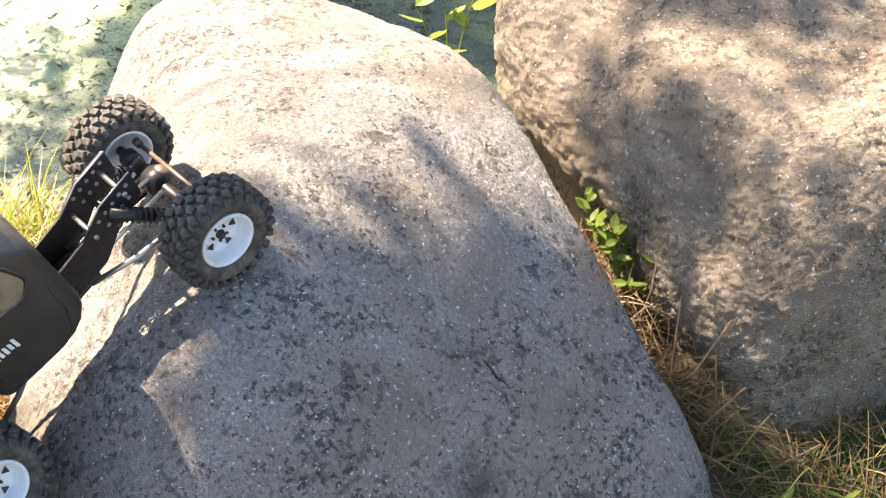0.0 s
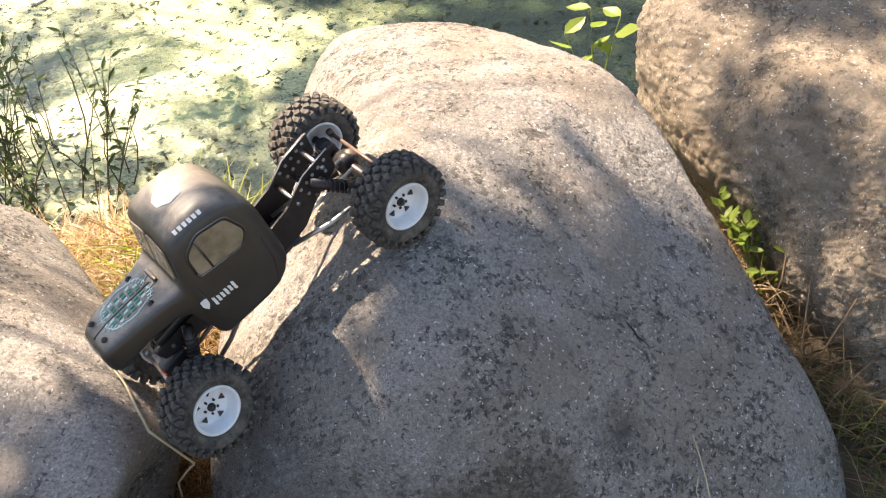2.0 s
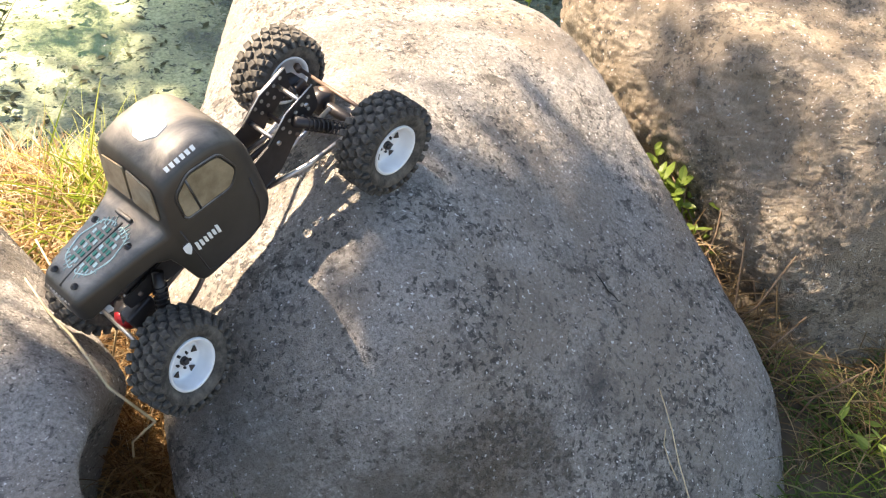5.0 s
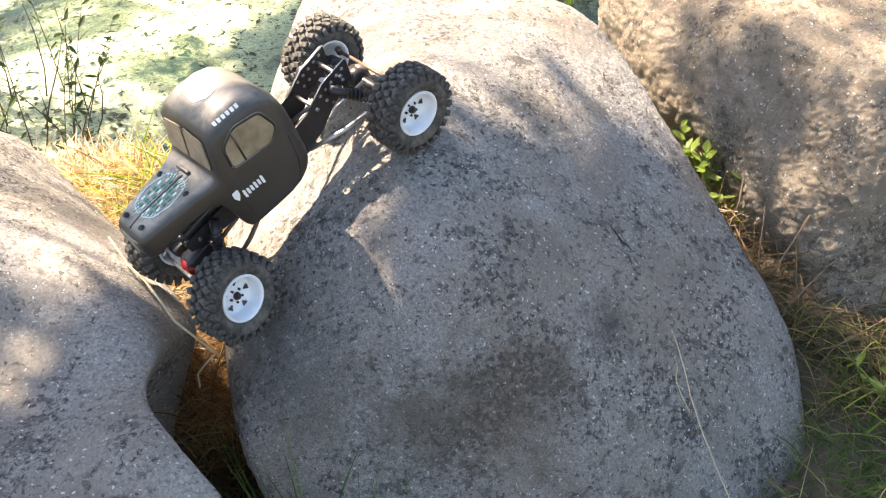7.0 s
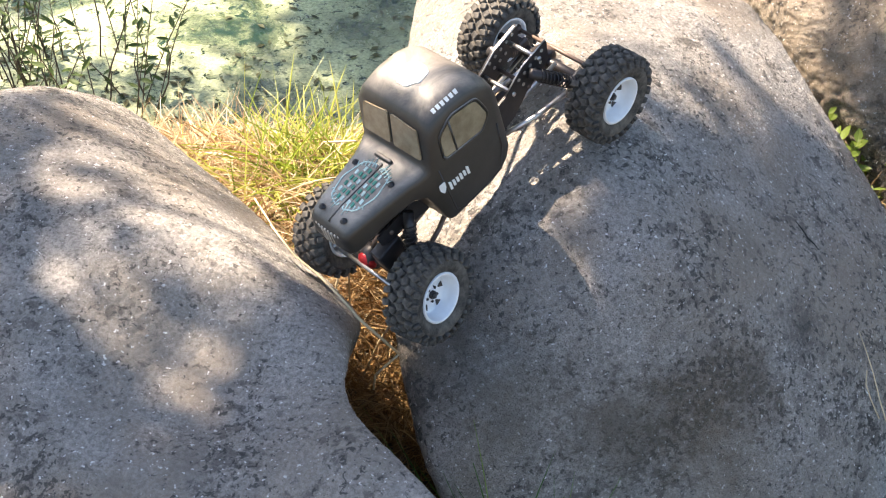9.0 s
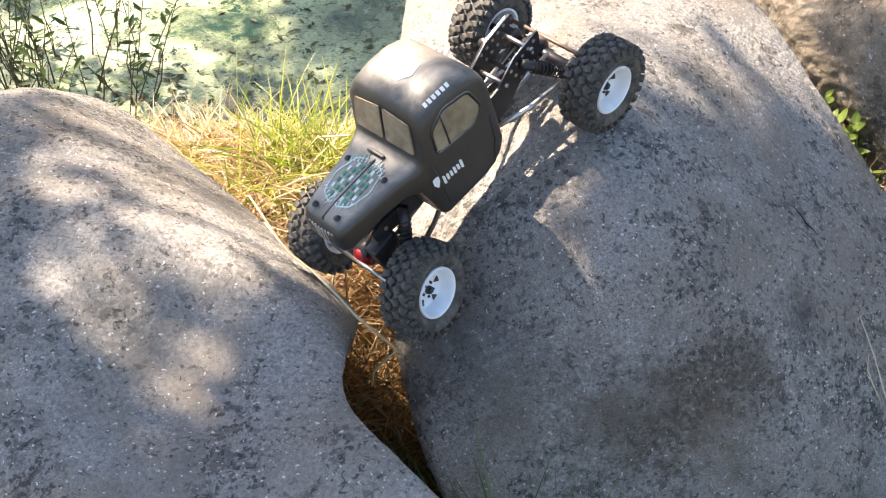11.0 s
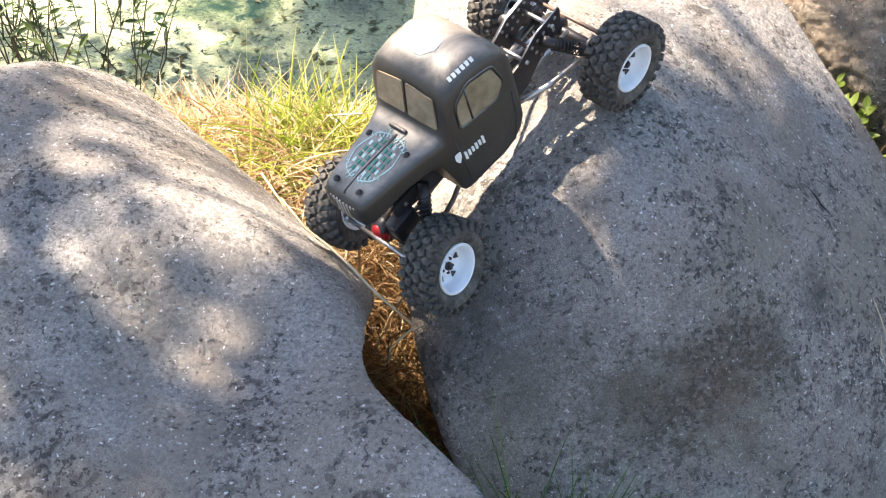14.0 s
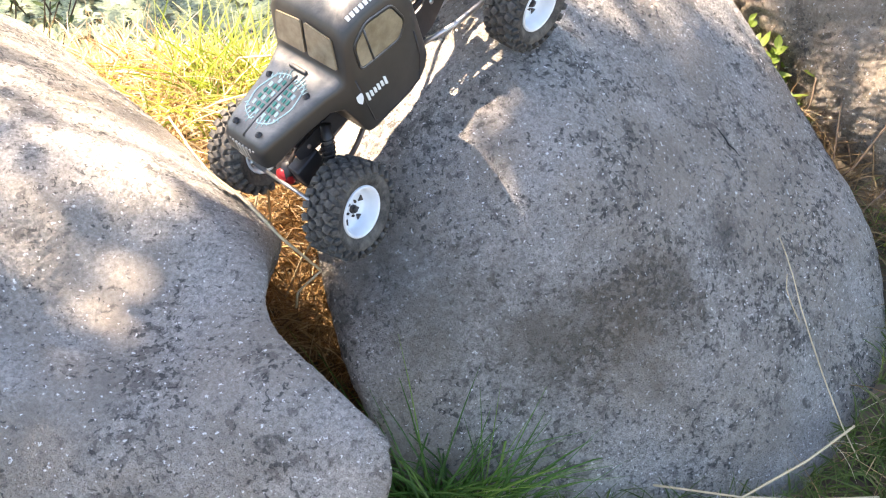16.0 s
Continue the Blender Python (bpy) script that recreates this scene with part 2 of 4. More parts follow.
ground()
k = Mat("pond_water", 0.3, spec=1.0)
weed_cover = k.ramp(k.noise(1.3, 6, 0.62, 0.5), (0.36, (0, 0, 0)), (0.50, (1, 1, 1)))
gaps = k.ramp(k.noise(34, 5, 0.7, 0.8), (0.37, (0, 0, 0)), (0.46, (1, 1, 1)))
place = k.t.nodes.new("ShaderNodeSeparateXYZ")
k.link(k.co, place.inputs[0])
drift = k.math("ADD", k.math("ADD", place.outputs["X"], k.math("MULTIPLY", place.outputs["Y"], 0.5)), k.math("MULTIPLY", k.noise(3.0, 5, 0.65), 0.5))
drifted = k.ramp(drift, (0.40, (1, 1, 1)), (0.72, (0.12, 0.12, 0.12)))
cover = k.mix(1.0, k.mix(1.0, weed_cover, gaps, "MULTIPLY"), drifted, "MULTIPLY")
green = k.mix(k.ramp(k.noise(120, 5, 0.75), (0.36, (0, 0, 0)), (0.64, (1, 1, 1))), (0.15, 0.19, 0.07), (0.54, 0.57, 0.30))
k.color(k.mix(cover, (0.010, 0.030, 0.016), green))
k.rough(k.ramp(cover, (0.0, (0.06, 0.06, 0.06)), (1.0, (0.60, 0.60, 0.60))))
k.bump(k.noise(150, 4, 0.7), 0.5, 0.004)
POND = k.m
me = bpy.data.meshes.new("pond")
me.from_pydata([(-40, 0.45, WATER_Z), (40, 0.45, WATER_Z), (40, 16, WATER_Z), (-40, 16, WATER_Z)], [], [(0, 1, 2, 3)])
me.materials.append(POND)
tagged(new("water", me), "green pond covered in duckweed", "water", kind="structure")


# ---- building helpers ----
def part(name, bm, material, parent=None, label="", flat=False):
    """Links a bmesh as one mesh object, under a thing or a part."""
    bmesh.ops.recalc_face_normals(bm, faces=bm.faces)
    for f in bm.faces:
        f.smooth = not flat
    me = bpy.data.meshes.new(name)
    bm.to_mesh(me)
    bm.free()
    me.materials.append(material)
    ob = new(name, me)
    ob.parent = parent
    if label:
        ob["label"] = label
    return ob


def twin(ob, m, parent):
    """Another part on the same mesh."""
    other = new(ob.name.split(".")[0], ob.data)
    other.parent, other.matrix_basis = parent, m
    if "label" in ob:
        other["label"] = ob["label"]
    return other


def add_box(bm, size, m=Matrix(), bevel=0.0):
    got = bmesh.ops.create_cube(bm, size=1.0, matrix=m @ Matrix.Diagonal((*size, 1)))
    if bevel:
        edges = list({e for v in got["verts"] for e in v.link_edges})
        bmesh.ops.bevel(bm, geom=edges, offset=bevel, segments=2, affect="EDGES", profile=0.5)


def add_rod(bm, a, b, r, r2=None, sides=12):
    a, b = Vector(a), Vector(b)
    m = Matrix.Translation((a + b) / 2) @ (b - a).to_track_quat("Z", "Y").to_matrix().to_4x4()
    bmesh.ops.create_cone(bm, cap_ends=True, segments=sides, radius1=r, radius2=r if r2 is None else r2, depth=(b - a).length, matrix=m)


def add_pipe(bm, points, r, sides=8):
    """A bent tube along points."""
    points = [Vector(p) for p in points]
    rings = []
    for k, p in enumerate(points):
        way = (points[min(k + 1, len(points) - 1)] - points[max(k - 1, 0)]).normalized()
        side = way.orthogonal().normalized() if not rings else (last - way * last.dot(way)).normalized()
        last = side
        up = way.cross(side)
        rr = r[k] if isinstance(r, (list, tuple)) else r
        rings.append([bm.verts.new(p + rr * (math.cos(2 * math.pi * s / sides) * side + math.sin(2 * math.pi * s / sides) * up)) for s in range(sides)])
    for one, two in zip(rings, rings[1:]):
        for s in range(sides):
            bm.faces.new((one[s], one[(s + 1) % sides], two[(s + 1) % sides], two[s]))
    bm.faces.new(rings[0])
    bm.faces.new(rings[-1][::-1])


def add_turned(bm, profile, m=Matrix(), sides=40, shut=False):
    """A body turned round the y axis from (y, radius) pairs."""
    rings = []
    for y, r in profile:
        rings.append([bm.verts.new(m @ Vector((r * math.cos(2 * math.pi * s / sides), y, r * math.sin(2 * math.pi * s / sides)))) for s in range(sides)])
    pairs = list(zip(rings, rings[1:])) + ([(rings[-1], rings[0])] if shut else [])
    for one, two in pairs:
        for s in range(sides):
            bm.faces.new((one[s], one[(s + 1) % sides], two[(s + 1) % sides], two[s]))
    if not shut:
        bm.faces.new(rings[0])
        bm.faces.new(rings[-1])


def add_slab(bm, outline, thick, m=Matrix()):
    """A flat plate: an outline in the plane's x and y, with thickness along z."""
    low = [bm.verts.new(m @ Vector((x, y, 0))) for x, y in outline]
    top = [bm.verts.new(m @ Vector((x, y, thick))) for x, y in outline]
    bm.faces.new(low[::-1])
    bm.faces.new(top)
    for k in range(len(low)):
        j = (k + 1) % len(low)
        bm.faces.new((low[k], low[j], top[j], top[k]))


def rounded(points, r, steps=4):
    """The outline of a polygon with rounded corners."""
    out = []
    n = len(points)
    for k in range(n):
        p, a, b = Vector(points[k]), Vector(points[k - 1]), Vector(points[(k + 1) % n])
        one, two = p + (a - p).normalized() * r, p + (b - p).normalized() * r
        for s in range(steps + 1):
            t = s / steps
            q = one * (1 - t) ** 2 + p * 2 * t * (1 - t) + two * t * t
            out.append((q.x, q.y))
    return out


# ---- the model truck ----
k = Mat("dusty_black_paint", 0.4, spec=0.7)
up = k.t.nodes.new("ShaderNodeSeparateXYZ")
k.link(k.t.nodes.new("ShaderNodeNewGeometry").outputs["Normal"], up.inputs[0])
# pale dust on upward faces, brightened to stand in for their sun glare
facing_up = k.ramp(up.outputs["Z"], (0.45, (0.05, 0.05, 0.05)), (0.92, (1, 1, 1)))
dust_glare = k.mix(1.0, k.ramp(k.noise(14, 6, 0.7, 0.5), (0.34, (0.12, 0.12, 0.12)), (0.66, (0.88, 0.88, 0.88))), facing_up, "MULTIPLY")
k.color(k.mix(dust_glare, (0.012, 0.0115, 0.011), (0.40, 0.34, 0.28)))
k.rough(k.ramp(k.noise(30, 5, 0.7), (0.3, (0.38, 0.38, 0.38)), (0.75, (0.54, 0.54, 0.54))))
k.bump(k.noise(220, 3), 0.06, 0.001)
PAINT = k.m
k = Mat("dusty_window", 0.22, spec=0.5)
k.color(k.mix(k.ramp(k.noise(25, 5, 0.7), (0.35, (0, 0, 0)), (0.7, (1, 1, 1))), (0.16, 0.125, 0.08), (0.30, 0.245, 0.165)))
PANE = k.m
k = Mat("tyre_rubber", 0.82, spec=0.3)
k.color(k.mix(k.ramp(k.noise(60, 5, 0.7), (0.36, (0, 0, 0)), (0.66, (0.85, 0.85, 0.85))), (0.032, 0.030, 0.028), (0.15, 0.135, 0.115)))
k.bump(k.noise(400, 3), 0.25, 0.001)
RUBBER = k.m
RIM_WHITE = plain("white_rim", (0.74, 0.76, 0.78), 0.42, vary=0.14, scale=50, bump=0.03)
BLACK_METAL = plain("black_anodised_plate", (0.035, 0.03, 0.03), 0.4, 0.2, vary=0.35, scale=80, bump=0.05)
BARE_METAL = plain("worn_steel", (0.52, 0.50, 0.49), 0.33, 0.9, vary=0.3, scale=90, bump=0.05)
BROWN_METAL = plain("dusty_brown_link", (0.16, 0.11, 0.085), 0.5, 0.3, vary=0.4, scale=90, bump=0.1)
RED_METAL = plain("red_anodised", (0.48, 0.025, 0.03), 0.35, 0.5, vary=0.3, scale=80, bump=0.05)
DECAL_WHITE = plain("white_decal", (0.74, 0.76, 0.74), 0.4, vary=0.12, scale=60, bump=0.0)
DECAL_GREEN = plain("green_decal", (0.05, 0.24, 0.17), 0.6, vary=0.3, scale=60, bump=0.0)
DECAL_PALE = plain("pale_decal", (0.55, 0.68, 0.62), 0.5, vary=0.25, scale=60, bump=0.0)
GRILLE = plain("dusty_grille_bar", (0.36, 0.32, 0.27), 0.5, vary=0.3, scale=80, bump=0.05)

TYRE_R, WHEELBASE = 0.0630, 0.354
truck = tagged(new("toy_truck"), "dusty black toy crawler truck nosing down between two boulders", "toy truck")
truck.matrix_world = pose(-0.4287, 0.0769, 0.4314, -1.0, 28.8, 223.5) @ Matrix.Scale(1.02, 4)


def tyre_mesh():
    """The carcass of an off-road tyre, turned round the y axis."""
    bm = bmesh.new()
    R, half = TYRE_R - 0.0055, 0.0235
    add_turned(bm, [(-0.016, 0.0305), (-half + 0.002, 0.036), (-half - 0.002, 0.046), (-half, R - 0.007), (-half * 0.75, R - 0.001), (-half * 0.35, R + 0.0005), (half * 0.35, R + 0.0005),
                    (half * 0.75, R - 0.001), (half, R - 0.007), (half + 0.002, 0.046), (half - 0.002, 0.036), (0.016, 0.0305), (0.012, 0.033), (-0.012, 0.033)], sides=56, shut=True)
    return bm


def rim_mesh():
    """A deep white rim whose disc has five triangular openings (as dark wells) round the hub; its outer side is +y."""
    bm = bmesh.new()
    add_turned(bm, [(0.021, 0.0335), (0.022, 0.0315), (0.0205, 0.0295), (0.010, 0.0275), (0.002, 0.0265), (0.0005, 0.024), (0.0025, 0.011), (0.0045, 0.0085), (0.0045, 0.001),
                    (-0.002, 0.001), (-0.002, 0.026), (-0.019, 0.0295), (-0.021, 0.0335)], sides=48, shut=True)
    return bm


def block_mesh(size, bevel):
    bm = bmesh.new()
    add_box(bm, size, Matrix(), bevel)
    me = bpy.data.meshes.new("tread_block")
    bm.to_mesh(me)
    bm.free()
    me.materials.append(RUBBER)
    return me


BLOCKS = [block_mesh(size, 0.0013) for size in ((0.0075, 0.0105, 0.0085), (0.0075, 0.0088, 0.0095), (0.0095, 0.006, 0.0078), (0.0095, 0.006, 0.0055))]


def tread(parent):
    """Staggered rows of rubber blocks on the tread and the shoulders."""
    R, half, count = TYRE_R - 0.0055, 0.0235, 24
    places = []
    for n in range(count):
        for row, (y, me, tilt, rise) in enumerate(((-0.0165, BLOCKS[0], 18, 0.0026), (-0.0058, BLOCKS[1], -24, 0.0030), (0.0058, BLOCKS[1], 24, 0.0030), (0.0165, BLOCKS[0], -18, 0.0026))):
            a = 2 * math.pi * (n + (0.5 if row % 2 else 0.0)) / count
            places.append((me, Matrix.Rotation(-a, 4, "Y") @ Matrix.Translation((R + rise - 0.001, y, 0)) @ Matrix.Rotation(radians(tilt), 4, "X")))
        for side in (-1, 1):
            a = 2 * math.pi * (n + (0.25 if side > 0 else 0.75)) / count
            places.append((BLOCKS[2 + n % 2], Matrix.Rotation(-a, 4, "Y") @ Matrix.Translation((R - 0.0035, side * (half + 0.0002), 0)) @ Matrix.Rotation(radians(-side * 28), 4, "Z")))
    for me, m in places:
        ob = new("tread_block", me)
        ob.parent, ob.matrix_basis = parent, m


def wheel(at, turn, outward):
    """hub > tyre, rim, lug nuts and openings; outward is +1 for the left side."""
    bm = bmesh.new()
    add_rod(bm, (0, -0.020, 0), (0, 0.0075, 0), 0.0055, sides=16)
    add_rod(bm, (0, 0.0075, 0), (0, 0.0105, 0), 0.0042, sides=6)
    hub = part("wheel", bm, BLACK_METAL, truck, "chunky black tyre on a white rim")
    hub.matrix_basis = at @ turn @ (Matrix() if outward > 0 else Matrix.Rotation(math.pi, 4, "Z"))
    part("tyre", tyre_mesh(), RUBBER, hub, "knobbly dusty black rubber tyre")
    tread(hub)
    part("rim", rim_mesh(), RIM_WHITE, hub, "white rim")
    for n in range(5):
        a = 2 * math.pi * n / 5 + 0.3
        bm = bmesh.new()
        add_rod(bm, (0.0095 * math.cos(a), 0.002, 0.0095 * math.sin(a)), (0.0095 * math.cos(a), 0.006, 0.0095 * math.sin(a)), 0.0019, sides=6)
        part("lug_nut", bm, BLACK_METAL, hub)
        b = a + math.pi / 5
        bm = bmesh.new()
        m = Matrix.Rotation(-b, 4, "Y") @ Matrix.Translation((0.0182, 0.0024, 0)) @ Matrix.Rotation(radians(-90), 4, "X") @ Matrix.Rotation(radians(-6), 4, "Y")
        add_slab(bm, rounded([(-0.0045, 0), (0.0034, -0.0046), (0.0034, 0.0046)], 0.001, 2), 0.0012, m)
        part("rim_opening", bm, BLACK_METAL, hub, "dark rim opening", True)
    return hub


FRONT, REAR = WHEELBASE / 2, -WHEELBASE / 2
front_axle = Matrix.Translation((FRONT, 0, 0)) @ Matrix.Rotation(radians(9.0), 4, "X")
rear_axle = Matrix.Translation((REAR, 0, 0))
for axle, steer in ((front_axle, 11.5), (rear_axle, 0.0)):
    for side in (1, -1):
        wheel(axle @ Matrix.Translation((0, side * 0.099, 0)), Matrix.Rotation(radians(steer), 4, "Z"), side)

# axles, with the gear housing off the middle
for axle, tint, cover in ((front_axle, BLACK_METAL, RED_METAL), (rear_axle, BLACK_METAL, BROWN_METAL)):
    bm = bmesh.new()
    add_rod(bm, (0, -0.086, 0), (0, 0.086, 0), 0.0075, sides=16)
    for side in (1, -1):
        add_rod(bm, (0, side * 0.062, 0), (0, side * 0.080, 0), 0.0115, sides=16)
        add_box(bm, (0.018, 0.008, 0.026), Matrix.Translation((0, side * 0.050, 0.004)), 0.002)
    add_turned(bm, [(-0.013, 0.010), (-0.011, 0.0165), (0.011, 0.0165), (0.013, 0.010)], Matrix.Translation((0, -0.018, 0)), 24)
    a = part("axle", bm, tint, truck, "black axle tube with a gear housing")
    a.matrix_basis = axle
    bm = bmesh.new()
    s = 1 if cover is RED_METAL else -1
    bmesh.ops.create_uvsphere(bm, u_segments=20, v_segments=10, radius=0.0145, matrix=Matrix.Translation((s * 0.010, -0.018, 0)) @ Matrix.Diagonal((0.7, 1, 1, 1)))
    part("housing_cover", bm, cover, a, "red housing cover" if s > 0 else "brown housing cover")
    bm = bmesh.new()
    add_rod(bm, (s * 0.020, -0.078, 0.004), (s * 0.020, 0.078, 0.004), 0.0028)
    for side in (1, -1):
        add_rod(bm, (s * 0.020, side * 0.078, -0.001), (s * 0.020, side * 0.078, 0.009), 0.005)
    part("tie_rod", bm, BARE_METAL if s > 0 else BROWN_METAL, a, "silver tie rod")

# chassis: two side plates and a skid plate; at the tail the drilled plates show
for side in (1, -1):
    y = side * 0.026
    bm = bmesh.new()
    m = Matrix.Translation((0, y, 0)) @ Matrix.Rotation(radians(90), 4, "X")
    add_slab(bm, rounded([(0.17, 0.055), (0.17, 0.075), (-0.02, 0.065), (-0.08, 0.068), (-0.118, 0.084), (-0.166, 0.085), (-0.158, 0.052), (-0.110, 0.040), (-0.075, 0.022), (0.03, 0.018)], 0.004, 2), 0.003, m)
    rail = part("chassis_plate", bm, BLACK_METAL, truck, "black drilled chassis side plate", True)
    for n in range(9):
        bm = bmesh.new()
        px, pz = -0.105 - 0.0120 * (n % 5) - 0.004 * (n // 5), 0.072 - 0.014 * (n // 5) + 0.0014 * (n % 5)
        add_rod(bm, (px, y - 0.0036, pz), (px, y + 0.0011, pz), 0.0025, sides=10)
        part("plate_hole", bm, GRILLE, rail, "pale drilled hole", True)
    bm = bmesh.new()
    add_pipe(bm, [(-0.078, y - 0.0015 * side, 0.068), (-0.100, y - 0.0015 * side, 0.0775), (-0.118, y - 0.0015 * side, 0.0845), (-0.166, y - 0.0015 * side, 0.0855)], 0.0010)
    part("plate_edge", bm, BARE_METAL, rail, "worn bright plate edge")
bm = bmesh.new()
add_box(bm, (0.11, 0.055, 0.006), Matrix.Translation((-0.005, 0, 0.019)), 0.002)
part("skid_plate", bm, BLACK_METAL, truck)
for px, pz, m_ in ((-0.090, 0.060, BARE_METAL), (-0.145, 0.070, BARE_METAL), (-0.115, 0.045, BROWN_METAL), (0.150, 0.062, BROWN_METAL)):
    bm = bmesh.new()
    add_rod(bm, (px, -0.028, pz), (px, 0.028, pz), 0.0030)
    part("crossbar", bm, m_, truck)
bm = bmesh.new()
add_box(bm, (0.050, 0.036, 0.030), Matrix.Translation((0.020, 0, 0.042)), 0.004)
add_rod(bm, (0.02, -0.012, 0.058), (0.075, -0.012, 0.058), 0.0165, sides=24)
part("gearbox_and_motor", bm, BROWN_METAL, truck, "dusty brown gearbox and motor")
bm = bmesh.new()
add_box(bm, (0.075, 0.040, 0.024), Matrix.Translation((0.125, 0, 0.070)), 0.004)
part("battery_tray", bm, BLACK_METAL, truck)

# links and dampers from chassis to axles
for axle_x, s in ((FRONT, 1), (REAR, -1)):
    for side in (1, -1):
        bm = bmesh.new()
        add_pipe(bm, [(s * 0.045, side * 0.026, 0.018), (s * 0.10, side * 0.040, 0.006), (axle_x - s * 0.006, side * 0.050, -0.004)], 0.0034, 10)
        part("lower_link", bm, BARE_METAL if s < 0 else BROWN_METAL, truck, "bent silver suspension link" if s < 0 else "brown suspension link")
        bm = bmesh.new()
        add_rod(bm, (s * 0.055, side * 0.022, 0.036), (axle_x - s * 0.004, side * 0.014, 0.016), 0.0030)
        part("upper_link", bm, BARE_METAL if s < 0 else BROWN_METAL, truck)
        top, foot = Vector((axle_x - s * 0.058, side * 0.034, 0.075)), Vector((axle_x - s * 0.010, side * 0.054, 0.006))
        bm = bmesh.new()
        add_rod(bm, top, top.lerp(foot, 0.58), 0.0072, sides=16)
        add_rod(bm, top.lerp(foot, 0.55), foot, 0.0022)
        add_rod(bm, top.lerp(foot, 0.86), top.lerp(foot, 0.90), 0.0085, sides=16)
        damper = part("damper", bm, BLACK_METAL, truck, "black damper with a wound spring")
        bm = bmesh.new()
        way = (foot - top).normalized()
        one = way.orthogonal().normalized()
        two = way.cross(one)
        add_pipe(bm, [top.lerp(foot, 0.18 + 0.70 * n / 72) + 0.0088 * (math.cos(n * 0.785) * one + math.sin(n * 0.785) * two) for n in range(73)], 0.0011, 5)
        part("spring", bm, BLACK_METAL, damper)
bm = bmesh.new()
add_rod(bm, (0.045, -0.012, 0.040), (FRONT - 0.018, -0.018, 0.004), 0.0042)
part("drive_shaft", bm, BLACK_METAL, truck)
bm = bmesh.new()
add_rod(bm, (-0.02, -0.012, 0.040), (REAR + 0.018, -0.018, 0.004), 0.0042)
part("drive_shaft", bm, BLACK_METAL, truck)
bm = bmesh.new()
add_box(bm, (0.040, 0.020, 0.036), Matrix.Translation((FRONT - 0.012, 0.020, 0.030)), 0.003)
part("servo", bm, BLACK_METAL, truck)

# body shell: cross-sections (station, half width, bottom, top, corner radius)
BODY = Matrix.Translation((0.0665, 0.011, 0.106)) @ Matrix.Rotation(radians(-10.5), 4, "Y") @ Matrix.Rotation(radians(3.5), 4, "X") @ Matrix.Scale(0.966, 4)
SECTIONS = [
    (0.152, 0.028, -0.008, 0.008, 0.006), (0.149, 0.034, -0.014, 0.016, 0.008), (0.140, 0.038, -0.017, 0.024, 0.011), (0.120, 0.042, -0.012, 0.029, 0.013),
    (0.085, 0.047, -0.004, 0.032, 0.013), (0.050, 0.053, 0.000, 0.034, 0.012), (0.034, 0.059, -0.006, 0.036, 0.012), (0.026, 0.062, -0.030, 0.038, 0.012),
    (0.020, 0.064, -0.055, 0.044, 0.014), (0.015, 0.065, -0.063, 0.068, 0.016), (0.008, 0.066, -0.066, 0.097, 0.018), (-0.002, 0.066, -0.067, 0.110, 0.022),
    (-0.030, 0.066, -0.067, 0.117, 0.024), (-0.060, 0.066, -0.066, 0.116, 0.024), (-0.080, 0.065, -0.062, 0.110, 0.024), (-0.095, 0.063, -0.054, 0.098, 0.022),
    (-0.106, 0.059, -0.043, 0.080, 0.020), (-0.112, 0.052, -0.030, 0.058, 0.016),
]
bm = bmesh.new()
rings = []
for u, hw, low, high, rad in SECTIONS:
    ring = []
    for cy, cz, start in ((hw - rad, high - rad, 0), (-hw + rad, high - rad, 90), (-hw + rad * 0.5, low + rad * 0.5, 180), (hw - rad * 0.5, low + rad * 0.5, 270)):
        r = rad if start < 180 else rad * 0.5
        for n in range(6):
            a = radians(start + 18 * n)
            ring.append(bm.verts.new((u, cy + r * math.cos(a), cz + r * math.sin(a))))
    rings.append(ring)
for one, two in zip(rings, rings[1:]):
    for n in range(24):
        bm.faces.new((one[n], one[(n + 1) % 24], two[(n + 1) % 24], two[n]))
bm.faces.new(rings[0])
bm.faces.new(rings[-1])
shell = part("body", bm, PAINT, truck, "dusty black moulded pickup cab and bonnet")
shell.matrix_basis = BODY


def panel(name, outline, m, material, label="", thick=0.0015):
    bm = bmesh.new()
    add_slab(bm, outline, thick, m)
    return part(name, bm, material, shell, label, True)


